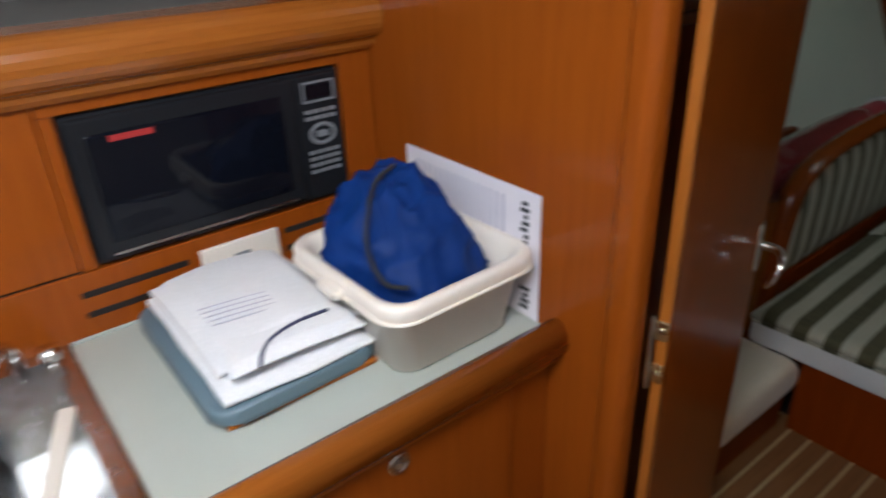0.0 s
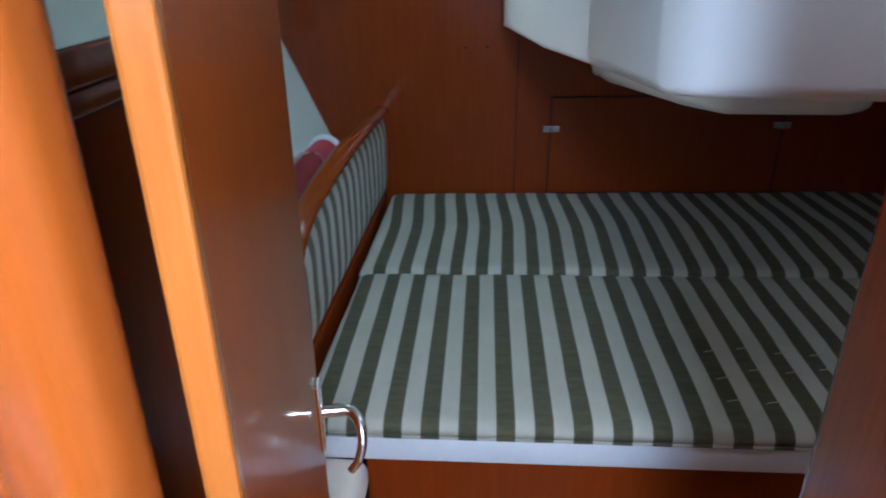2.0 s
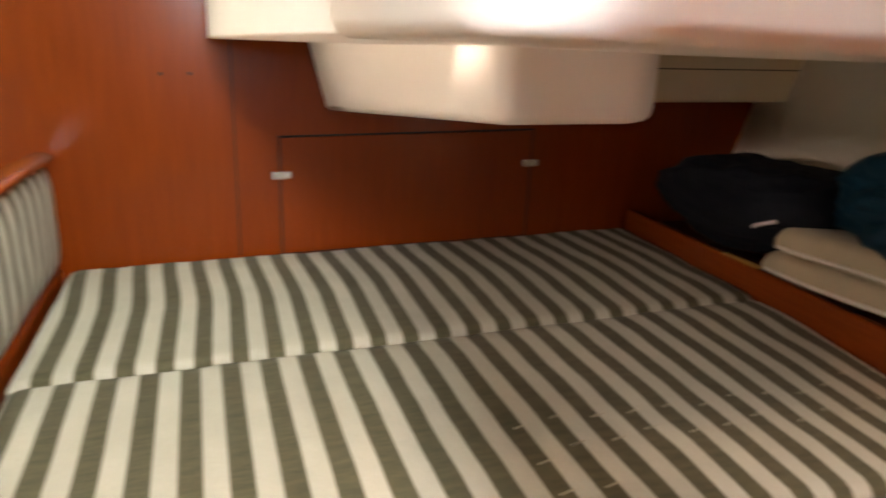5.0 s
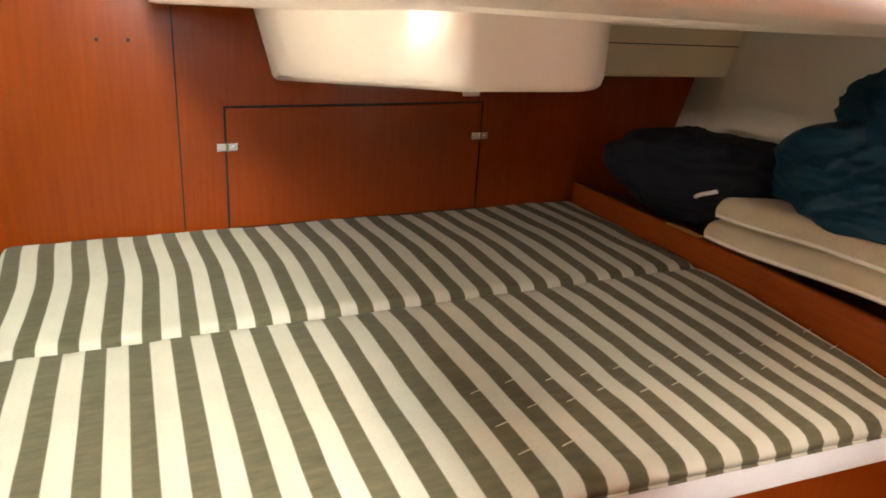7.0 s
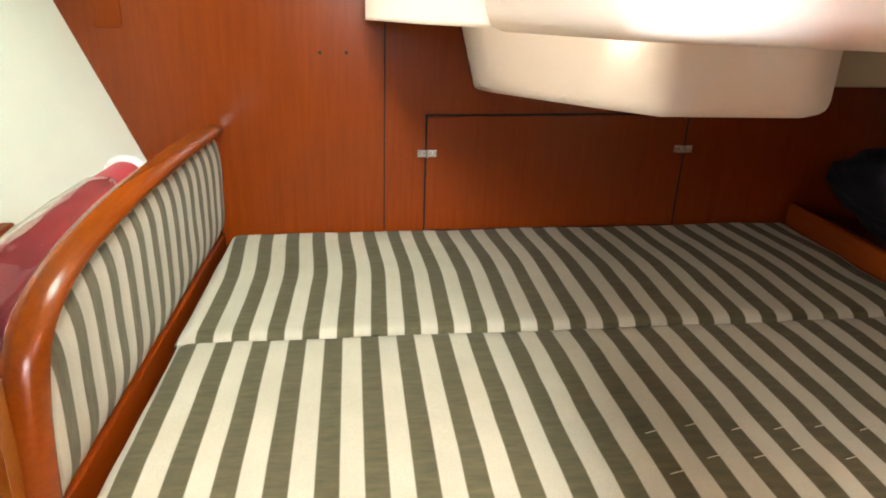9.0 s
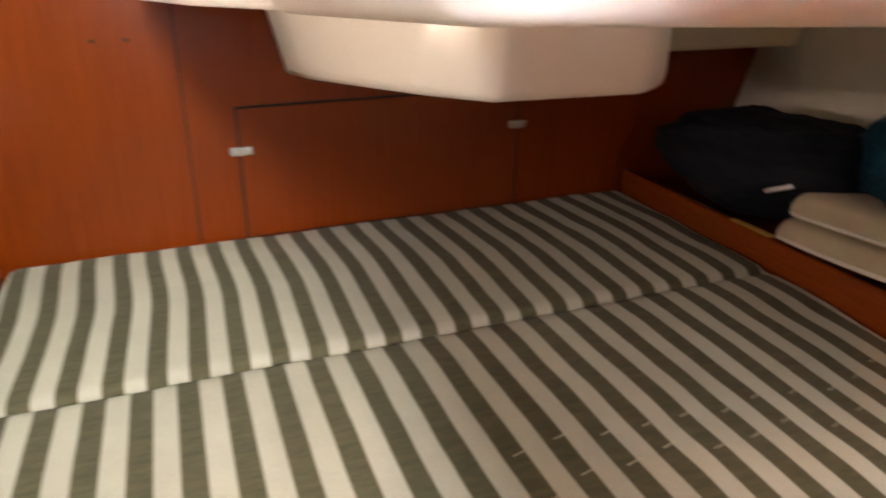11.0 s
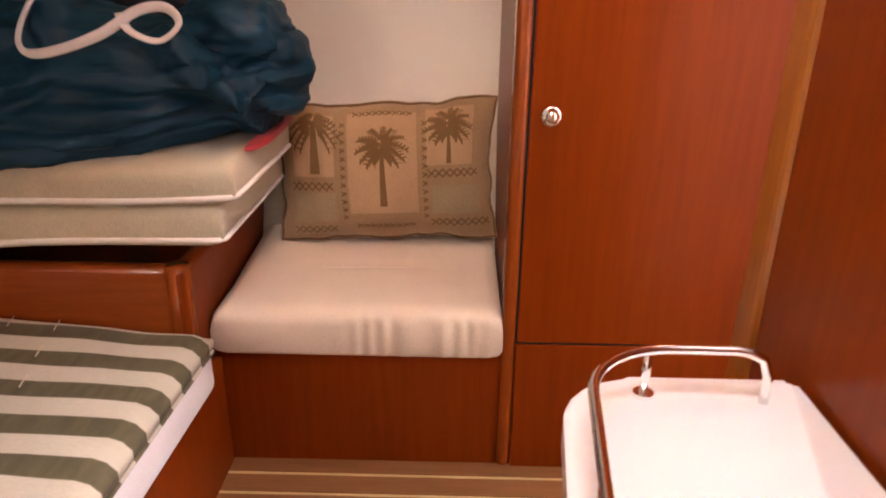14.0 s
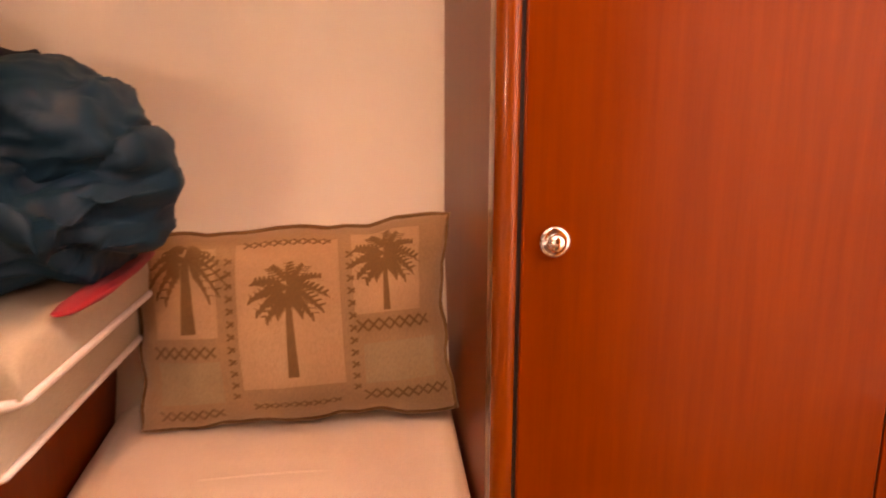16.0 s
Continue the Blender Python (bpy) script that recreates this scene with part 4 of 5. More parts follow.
bmesh.ops.bridge_loops(bm, edges=[e for e in bm.edges if e.is_boundary])
part("cover", bm, TAN, pil, "", True)


def woven(name, outline, material, label, lift=0.0042, steps=10, cols=2):
    """A woven figure that follows the pillow's face: a strip between two lines of u, v."""
    bm = bmesh.new()
    for a, b in outline:
        rows = []
        for i in range(steps + 1):
            f = i / steps
            k = f * (len(a) - 1)
            q = min(int(k), len(a) - 2)
            w = k - q
            pa = [a[q][c] * (1 - w) + a[q + 1][c] * w for c in (0, 1)]
            pb = [b[q][c] * (1 - w) + b[q + 1][c] * w for c in (0, 1)]
            rows.append([bm.verts.new(pillow_point(pa[0] * (1 - s) + pb[0] * s, pa[1] * (1 - s) + pb[1] * s, 1, lift)) for s in (c / cols for c in range(cols + 1))])
        for i in range(steps):
            for j in range(cols):
                bm.faces.new((rows[i][j], rows[i][j + 1], rows[i + 1][j + 1], rows[i + 1][j]))
    ob = part(name, bm, material, pil, label, True)
    return ob


def patch(u0, v0, u1, v1):
    return [([(u0, v0), (u0, v1)], [(u1, v0), (u1, v1)])]


woven("panel", patch(-0.30, -0.54, 0.30, 0.84), TAN_PALE, "pale woven panel", 0.0030, 14, 10)
woven("panel", patch(-0.82, -0.02, -0.42, 0.82), TAN_PALE, "pale woven panel", 0.0030, 14, 10)
woven("panel", patch(0.38, 0.10, 0.80, 0.88), TAN_PALE, "pale woven panel", 0.0030, 14, 10)
woven("panel", patch(-0.82, -0.66, -0.42, -0.24), TAN_OLIVE, "olive woven panel", 0.0030, 14, 10)
woven("panel", patch(0.42, -0.58, 0.88, -0.18), TAN_OLIVE, "olive woven panel", 0.0030, 14, 10)


def frond(cu, cv, ang, length, droop, width, n=7):
    a, b = [], []
    for i in range(n + 1):
        f = i / n
        u = cu + length * math.cos(ang) * f
        v = cv + length * 1.45 * (math.sin(ang) * f - droop * f * f)
        w = width * math.sin(math.pi * min(1, 0.12 + f * 0.88)) * (1 + 0.35 * (i % 2))
        a.append((u - w * math.sin(ang) * 0.7, v + w * 1.3))
        b.append((u + w * math.sin(ang) * 0.7, v - w * 1.3))
    return a, b


def palm(cu, base, crown, spread, trunk, fronds):
    woven("palm_trunk", [([(cu - trunk * 1.6, base), (cu - trunk * 0.7, crown)], [(cu + trunk * 1.6, base), (cu + trunk * 0.7, crown)])], TAN_DARK, "brown woven palm trunk", 0.0042)
    for ang, length, droop in fronds:
        spine = frond(cu, crown, radians(ang), length * spread, droop, 0.014 * spread / 0.22)
        blades = [spine]
        for k in range(2, 8):
            (ua, va), (ub, vb) = spine[0][k], spine[1][k]
            u, v = (ua + ub) / 2, (va + vb) / 2
            for side in (1, -1):
                d = radians(ang) + side * 0.8
                w = 0.34 * spread * (1 - 0.06 * k)
                tip = (u + w * math.cos(d), v + 1.45 * w * (math.sin(d) - 0.35))
                blades.append(([(u - 0.014, v), tip], [(u + 0.014, v - 0.012), (tip[0] + 0.012, tip[1] - 0.012)]))
        woven("palm_frond", blades, TAN_DARK, "brown woven palm frond", 0.0042, 5)


FRONDS = [(90, 0.75, 0.1), (62, 0.9, 0.25), (118, 0.9, 0.25), (35, 1.0, 0.35), (145, 1.0, 0.35), (12, 0.95, 0.45), (168, 0.95, 0.45), (-12, 0.8, 0.5), (192, 0.8, 0.5), (-35, 0.7, 0.5), (215, 0.7, 0.5), (-52, 0.55, 0.4), (232, 0.55, 0.4)]
palm(0.00, -0.44, 0.40, 0.22, 0.020, FRONDS)
palm(0.58, 0.12, 0.66, 0.21, 0.014, [(a, l * 0.95, d) for a, l, d in FRONDS])
palm(-0.60, 0.02, 0.72, 0.24, 0.030, [(a, l * 0.95, d + 0.4) for a, l, d in FRONDS[1:11]])


def lattice(u, v, du, dv):
    """One crossing of two woven lozenge lines."""
    w = 0.012
    rise = ([(u, v), (u + du, v + dv)], [(u + w, v - w), (u + du + w, v + dv - w)])
    fall = ([(u, v + dv), (u + du, v)], [(u + w, v + dv + w), (u + du + w, v + w)])
    woven("lattice_knot", [rise, fall], TAN_DARK, "", 0.0042, 2)


for u0, v0, n in ((-0.84, -0.20, 6), (0.38, -0.06, 7), (0.40, -0.76, 8), (-0.84, -0.84, 6)):
    for k in range(n):
        lattice(u0 + k * 0.066, v0, 0.066, 0.105)
for side in (-0.37, 0.34):
    for k in range(12):
        lattice(side, -0.62 + k * 0.115, 0.04, 0.05)
for k in range(9):
    lattice(-0.26 + k * 0.058, 0.80, 0.05, 0.05)
    lattice(-0.26 + k * 0.058, -0.76, 0.05, 0.05)
part("seam", tube([pillow_point(u, v, 1, -0.003) for u, v in [(-0.98 + 1.96 * k / 24, -0.985) for k in range(25)] + [(0.985, -0.98 + 1.96 * k / 16) for k in range(1, 17)] + [(0.98 - 1.96 * k / 24, 0.985) for k in range(1, 25)] + [(-0.985, 0.98 - 1.96 * k / 16) for k in range(1, 16)]], 0.004, 6, True), TAN_DARK, pil, "dark piped seam", True)

# ---- locker ----
lock = thing("wardrobe", "tall varnished cherry wardrobe with a round chrome knob", "wardrobe", at=(2.45, -0.35, FLOOR))
LX = 2.165
part("carcass", box((LX + 0.006, -0.645, FLOOR), (2.72, -0.068, 1.88)), VENEER, lock)
part("corner_post", box((LX - 0.006, -0.088, FLOOR), (LX + 0.05, -0.060, 1.88), 0.012, 4), SOLID_RED, lock, "rounded solid cherry corner", True)
part("kick_panel", box((LX - 0.002, -0.645, FLOOR), (LX + 0.02, -0.090, 0.318), 0.002), VENEER, lock)
part("side_stile", box((LX - 0.002, -0.645, 0.3185), (LX + 0.02, -0.569, 1.88), 0.002), VENEER, lock)
part("door_gap", box((LX + 0.001, -0.5705, 0.317), (LX + 0.012, -0.086, 1.87)), GAP, lock, "dark gap round the door")
ld = part("door", box((LX - 0.003, -0.566, 0.323), (LX + 0.02, -0.091, 1.86), 0.003), VENEER, lock)
kb = part("knob", tube([(LX - 0.003, -0.127, 0.773), (LX - 0.012, -0.127, 0.773), (LX - 0.013, -0.127, 0.773)], lambda f: 0.0175 if f < 0.7 else 0.014, 22), CHROME, ld, "round chrome push knob", True)
part("button", tube([(LX - 0.010, -0.127, 0.773), (LX - 0.020, -0.127, 0.773), (LX - 0.0235, -0.127, 0.773)], lambda f: 0.0105 if f < 0.6 else 0.006, 18), CHROME, kb, "", True)
structure("trim_washroom_post", box((2.12, -0.675, 0), (2.19, -0.628, 1.9), 0.006), SOLID, "pale cherry post of the washroom doorway")

# ---- washroom glimpsed through the opening ----
structure("wall_washroom_fwd", box((1.2, -1.75, 0), (3.3, -1.70, 1.96)), GELCOAT, "white gelcoat washroom wall")
structure("wall_washroom_side", box((1.24, -1.72, 0), (1.28, -0.44, 1.96)), GELCOAT, "white gelcoat washroom partition")
structure("ceiling_washroom", box((1.2, -1.75, 1.9), (3.3, -0.44, 1.96)), GELCOAT, "white washroom ceiling")
wl_ = thing("washroom_ledge", "white moulded washroom ledge", "ledge", at=(2.45, -1.1, 0))
part("shelf", box((2.0, -1.70, 0.44), (2.78, -0.66, 0.50), 0.02, 4), GELCOAT, wl_, "", True)
part("apron", box((2.04, -1.70, FLOOR), (2.78, -0.68, 0.45), 0.01, 2), CREAM, wl_)
part("tap", tube(smooth_line([(2.3, -0.95, 0.50), (2.3, -0.95, 0.58), (2.27, -0.95, 0.61), (2.22, -0.95, 0.60)]), 0.010, 10), CHROME, wl_, "small chrome tap", True)

# unseen fixture, added to go with the assumed warm lamp
lampo = thing("assumed_ceiling_lamp", "assumed round warm ceiling lamp over the seat, lit, out of view", "lamp", at=(2.02, -0.02, 1.9))
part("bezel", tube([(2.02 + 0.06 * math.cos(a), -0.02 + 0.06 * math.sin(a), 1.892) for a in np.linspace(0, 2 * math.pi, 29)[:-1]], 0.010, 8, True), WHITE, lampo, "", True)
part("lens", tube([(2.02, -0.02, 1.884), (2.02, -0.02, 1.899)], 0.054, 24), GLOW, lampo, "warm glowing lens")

# ---- white washstand with rail ----
ws = thing("washstand", "white laminate stand with a chrome guard rail", "stand", at=(1.2, -0.15, FLOOR))


def rounded_outline(points, rad, n=6):
    out = []
    c = len(points)
    for i, p in enumerate(points):
        p = Vector(p)
        a, b = (Vector(points[i - 1]) - p).normalized(), (Vector(points[(i + 1) % c]) - p).normalized()
        r = rad[i]
        if r <= 0:
            out.append(p)
            continue
        h = a.angle(b) / 2
        t = r / math.tan(h)
        o = p + (a + b).normalized() * (r / math.sin(h))
        s, e = p + a * t - o, p + b * t - o
        for k in range(n + 1):
            d = s.lerp(e, k / n).normalized() * r
            out.append(o + d)
    return out


TOP = rounded_outline([(0.865, -0.303), (1.562, -0.303), (1.562, -0.072), (0.865, 0.008)], (0, 0.01, 0.075, 0.09))
bm = prism([(p.x, p.y) for p in TOP], 0.592, 0.624)
bmesh.ops.bevel(bm, geom=[e for e in bm.edges if abs(e.verts[0].co.z - e.verts[1].co.z) < 1e-4], offset=0.007, segments=3, profile=0.5, affect="EDGES")
part("top", bm, WHITE, ws, "", True)
BODY = rounded_outline([(0.895, -0.303), (1.535, -0.303), (1.535, -0.105), (0.895, -0.030)], (0, 0.01, 0.07, 0.085))
part("body", prism([(p.x, p.y) for p in BODY], FLOOR, 0.594), WHITE, ws, "", True)
rl = rounded_outline([(0.885, -0.28), (1.530, -0.28), (1.530, -0.088), (0.885, -0.016)], (0.01, 0.01, 0.085, 0.085), 8)
RZ = 0.675
bar = [(1.522, -0.256, 0.624), (1.523, -0.256, 0.652), (1.524, -0.250, 0.669), (1.526, -0.236, RZ)] + []
bar += [(1.530, -0.225, RZ)] + [(p.x, p.y, RZ) for p in rl if p.y > -0.2] + [(0.885, -0.15, RZ), (0.885, -0.22, RZ), (0.886, -0.240, 0.669), (0.886, -0.248, 0.652), (0.886, -0.248, 0.624)]
part("rail", tube(bar, 0.0050, 10), CHROME, ws, "bent chrome guard rail", True)
for x, y in ((1.530, -0.145), (1.35, -0.0685), (1.10, -0.041), (0.885, -0.12)):
    pp = part("rail_post", tube([(x, y, 0.623), (x, y, RZ)], 0.0044, 10), CHROME, ws, "chrome rail post", True)
    part("foot", tube([(x, y, 0.623), (x, y, 0.628)], 0.010, 12), CHROME, pp)

# ---- galley ----
GX = -0.297
CT = 0.855
gal = thing("galley_cabinet", "varnished cherry galley cabinet round the microwave", "cabinet", at=(-0.4, -1.1, CT))
my0, my1, mz0, mz1 = -1.118, -0.637, 0.976, 1.226
for name, lo, hi in (("stile", (GX - 0.05, my1, mz0 - 0.002), (GX, -0.566, 1.27)), ("top_rail", (GX - 0.05, -1.140, mz1), (GX, my1, 1.27)), ("lower_rail", (GX - 0.05, -1.9, CT), (GX, -0.566, mz0 - 0.004)), ("stile", (GX - 0.05, -1.140, mz0 - 0.002), (GX, my0, mz1))):
    part(name, box(lo, hi, 0.002), VENEER_LIT, gal)
part("door", box((GX - 0.03, -1.9, mz0), (GX - 0.002, -1.1415, 1.27), 0.002), VENEER_LIT, gal)
part("shadow_gap", box((GX - 0.05, -1.9, mz0 - 0.006), (GX - 0.006, -1.13, mz0 + 0.001)), GAP, gal)
for z in (0.934, 0.897):
    part("vent_slot", box((GX - 0.02, -1.152, z - 0.006), (GX + 0.0015, -0.975, z + 0.006), 0.002), GAP, gal, "dark ventilation slot")
for k in range(2):
    part("vent_slot", box((GX - 0.02, -0.79, 0.934 - 0.037 * k - 0.006), (GX + 0.0015, -0.600, 0.934 - 0.037 * k + 0.006), 0.002), GAP, gal, "dark ventilation slot")
bm = bmesh.new()
prof = [(GX + 0.004, 1.246), (GX + 0.012, 1.247), (GX + 0.020, 1.256), (GX + 0.022, 1.264)] + [(GX + 0.020 + 0.038 * math.cos(a), 1.308 + 0.040 * math.sin(a)) for a in np.linspace(-1.35, 1.57, 12)] + [(GX - 0.06, 1.349), (GX - 0.06, 1.246)]
fa, fb = [bm.verts.new((x, -2.4, z)) for x, z in prof], [bm.verts.new((x, -0.566, z)) for x, z in prof]
bm.faces.new(fa[::-1]), bm.faces.new(fb)
for i in range(len(prof)):
    k = (i + 1) % len(prof)
    bm.faces.new((fa[i], fa[k], fb[k], fb[i]))
structure("trim_cornice", bm, SOLID_LONG, "rounded varnished cherry cornice over the galley", False)
structure("shelf_upper", box((-0.72, -2.4, 1.335), (GX - 0.055, -0.566, 1.349)), GREYSHELF, "grey lined recess above the cornice")
structure("wall_galley_side", box((-0.78, -3.6, 0), (-0.72, -0.53, 1.96)), GREYSHELF, "dark grey lining behind the galley lockers")

mw = thing("microwave", "black built-in microwave oven with a glass door", "microwave", at=(GX, -0.88, mz0))
part("case", box((GX - 0.28, my0 + 0.004, mz0 + 0.002), (GX + 0.004, my1 - 0.004, mz1 - 0.003), 0.006, 3), BLACK, mw)
dr = part("door", box((GX - 0.02, my0 + 0.008, mz0 + 0.008), (GX + 0.010, my1 - 0.098, mz1 - 0.008), 0.006, 3), BLACK, mw)
part("window", box((GX + 0.004, my0 + 0.032, mz0 + 0.036), (GX + 0.0125, my1 - 0.125, mz1 - 0.034), 0.004, 2), BLACKGLASS, dr, "dark glossy glass")
part("lower_strip", tube([(GX + 0.011, my0 + 0.03, mz0 + 0.018), (GX + 0.011, my1 - 0.12, mz0 + 0.018)], 0.003, 8), STEEL, dr, "bright strip along the door foot")
part("marking", box((GX + 0.0118, -1.052, mz1 - 0.050), (GX + 0.0132, -0.985, mz1 - 0.040)), REDLINE, dr, "dull red plain mark")
cp = part("control_panel", box((GX - 0.02, my1 - 0.094, mz0 + 0.008), (GX + 0.009, my1 - 0.008, mz1 - 0.008), 0.004, 2), BLACK, mw)
yc = my1 - 0.051
part("display", box((GX + 0.008, yc - 0.027, mz1 - 0.052), (GX + 0.0105, yc + 0.027, mz1 - 0.026), 0.001, 1), BLACKGLASS, cp, "dark display")
part("display_frame", ring_between(*[[Vector((GX + d, yc + sy * w, mz1 - 0.039 + sz * h)) for sy, sz in ((1, 1), (-1, 1), (-1, -1), (1, -1))] for d, w, h in ((0.009, 0.033, 0.019), (0.0108, 0.033, 0.019), (0.0108, 0.0295, 0.0155), (0.009, 0.0295, 0.0155))]), GREYKEY, cp)
for r in range(6):
    zk = mz1 - 0.074 - r * 0.0125 - (0.052 if r > 1 else 0)
    for c_ in range(4):
        part("key", box((GX + 0.008, yc - 0.032 + c_ * 0.0165, zk - 0.004), (GX + 0.0104, yc - 0.019 + c_ * 0.0165, zk + 0.003), 0.0008, 1), GREYKEY, cp)
part("dial", tube([(GX + 0.0095, yc + 0.024 * math.cos(a), mz1 - 0.118 + 0.018 * math.sin(a)) for a in np.linspace(0, 2 * math.pi, 25)[:-1]], 0.0035, 6, True), GREYKEY, cp, "ring-shaped grey key", True)
part("dial_centre", box((GX + 0.008, yc - 0.012, mz1 - 0.124), (GX + 0.0106, yc + 0.012, mz1 - 0.112), 0.001, 1), GREYKEY, cp)

sock = thing("socket_plate", "white square socket plate on the galley cabinet", "socket", at=(GX, -0.88, 0.86))
part("plate", box((GX, -0.955, 0.862), (GX + 0.009, -0.806, 0.950), 0.003), PLASTIC, sock, "")
part("switch", box((GX + 0.008, -0.895, 0.914), (GX + 0.012, -0.865, 0.926), 0.001), GREYKEY, sock)

wt = thing("worktop", "pale speckled galley worktop with a cherry edge", "worktop", at=(-0.05, -1.0, 0.82))
part("top", box((GX, -1.190, 0.825), (0.196, -0.566, CT)), COUNTER, wt)
part("far_top", box((GX, -2.4, 0.825), (0.185, -1.722, CT)), COUNTER, wt)
part("upstand", box((GX, -1.190, CT), (GX + 0.006, -0.566, CT + 0.006), 0.002), COUNTER, wt)
bm = bmesh.new()
prof = [(0.186, 0.822), (0.186, 0.868), (0.192, 0.879), (0.203, 0.883), (0.216, 0.879), (0.226, 0.868), (0.230, 0.850), (0.227, 0.832), (0.219, 0.820), (0.205, 0.816)]
fa, fb = [bm.verts.new((x, -2.4, z)) for x, z in prof], [bm.verts.new((x, -0.566, z)) for x, z in prof]
bm.faces.new(fa[::-1]), bm.faces.new(fb)
for i in range(len(prof)):
    k = (i + 1) % len(prof)
    bm.faces.new((fa[i], fa[k], fb[k], fb[i]))
part("fiddle", bm, SOLID_LONG, wt, "rounded varnished cherry edge", True)
base = thing("galley_base_cabinet", "varnished cherry base cabinet with a round latch", "cabinet", at=(0, -1.0, FLOOR))
part("carcass", box((GX, -1.188, FLOOR), (0.188, -0.566, 0.818)), VENEER_LIT, base)
part("sink_carcass", box((GX, -2.4, FLOOR), (0.170, -1.190, 0.685)), VENEER_LIT, base)
part("sink_front", box((0.171, -2.4, FLOOR), (0.188, -1.190, 0.818)), VENEER_LIT, base)
for ya, yb in ((-1.03, -0.66), (-1.45, -1.04)):
    d = part("door", box((0.186, ya, 0.12), (0.200, yb, 0.795), 0.004), VENEER_LIT, base)
    kz, ky = 0.775, -0.885 if ya > -1.1 else -1.10
    k1 = part("latch_ring", tube([(0.202, ky + 0.015 * math.cos(a), kz + 0.015 * math.sin(a)) for a in np.linspace(0, 2 * math.pi, 25)[:-1]], 0.004, 8, True), CHROME, d, "round chrome latch", True)
    part("latch_button", tube([(0.199, ky, kz), (0.206, ky, kz)], 0.010, 16), STEEL, k1)
part("moulding", tube([(0.201, -2.4, 0.803), (0.201, -0.57, 0.803)], 0.007, 8), SOLID_LONG, base)

# washing-up bowl with a blue bag in it
tub = thing("washing_up_bowl", "cream plastic washing-up bowl on the worktop", "bowl", at=(0.02, -0.71, CT))
TM = Matrix.Translation((0.018, -0.717, 0)) @ Matrix.Rotation(radians(1), 4, "Z")


def bowl_loop(hx, hy, z, r):
    return [TM @ Vector((p.x, p.y, z)) for p in rounded_outline([(-hx, -hy), (hx, -hy), (hx, hy), (-hx, hy)], (r,) * 4, 7)]


bm = bmesh.new()
loops = [bowl_loop(0.112, 0.100, CT + 0.001, 0.03), bowl_loop(0.122, 0.110, CT + 0.006, 0.035), bowl_loop(0.139, 0.128, 0.966, 0.04), bowl_loop(0.152, 0.141, 0.966, 0.045), bowl_loop(0.155, 0.144, 0.976, 0.046), bowl_loop(0.156, 0.145, 0.992, 0.046), bowl_loop(0.150, 0.139, 1.000, 0.044), bowl_loop(0.140, 0.129, 0.997, 0.04), bowl_loop(0.132, 0.121, 0.985, 0.038), bowl_loop(0.114, 0.102, CT + 0.010, 0.03)]
rows = [[bm.verts.new(p) for p in l] for l in loops]
for r in range(len(rows) - 1):
    n = len(rows[r])
    for k in range(n):
        bm.faces.new((rows[r][k], rows[r][(k + 1) % n], rows[r + 1][(k + 1) % n], rows[r + 1][k]))
bm.faces.new(rows[0][::-1])
bm.faces.new(rows[-1])
part("shell", bm, PLASTIC, tub, "", True)
part("lip_groove", tube([TM @ Vector((p.x, p.y, 0.972)) for p in rounded_outline([(-0.156, -0.145), (0.156, -0.145), (0.156, 0.145), (-0.156, 0.145)], (0.046,) * 4, 7)], 0.003, 6, True), PLASTIC, tub, "", True)
bm = box((-0.028, -0.160, 0.968), (0.028, -0.138, 0.984), 0.006, 3)
bmesh.ops.transform(bm, matrix=TM, verts=bm.verts)
part("grip", bm, PLASTIC, tub, "moulded grip", True)
bb = thing("drawstring_bag", "crumpled blue nylon bag with a black cord", "bag", at=(0.0, -0.71, 0.87))


def cone(v):
    k = (v.z + 0.12) / 0.24
    s = 1.0 - 0.40 * max(0.0, k) ** 2.4
    return Vector((v.x * s - 0.075 * max(0, k) ** 2, v.y * s + 0.055 * max(0, k) ** 2, v.z))


bm = sack((0.012, -0.722, 0.975), (0.126, 0.114, 0.118), CT + 0.012, 2.6, 0.020, 31.0, 0.2, (96, 60), 0.0, cone)
part("body", bm, BLUE, bb, "", True)
part("cord", tube(smooth_line([(-0.075, -0.675, 1.098), (-0.040, -0.735, 1.094), (-0.005, -0.775, 1.062), (0.035, -0.805, 1.028), (0.090, -0.815, 0.998), (0.118, -0.79, 0.99)]), 0.0035, 8), CORD, bb, "black drawcord", True)
part("cord", tube(smooth_line([(-0.075, -0.675, 1.098), (-0.095, -0.715, 1.070), (-0.098, -0.765, 1.030), (-0.085, -0.805, 0.998)]), 0.003, 8), CORD, bb, "black drawcord", True)

pp = thing("instruction_sheet", "white printed sheet propped against the bulkhead", "paper", at=(-0.01, -0.575, CT))
PX0, PX1, PZ0, PZ1, PY = -0.186, 0.163, CT + 0.003, 1.084, -0.5675
part("sheet", box((PX0, PY - 0.003, PZ0), (PX1, PY - 0.001, PZ1)), PAPER, pp)
for k in range(16):
    part("text_line", box((PX0 + 0.03 + k * 0.0155, PY - 0.0036, PZ0 + 0.05 + 0.03 * ((k * 7) % 3)), (PX0 + 0.036 + k * 0.0155, PY - 0.0028, PZ1 - 0.02)), FAINT, pp)
for za, zb, w in ((0.945, 1.070, 0.017), (0.872, 0.918, 0.021)):
    n = int((zb - za) / 0.011)
    for k in range(n):
        z = za + (zb - za) * k / n
        part("heading_bar", box((0.120 + 0.004 * (k % 3), PY - 0.0038, z), (0.120 + w + 0.003 * (k % 2), PY - 0.0028, z + 0.0072)), INK, pp)

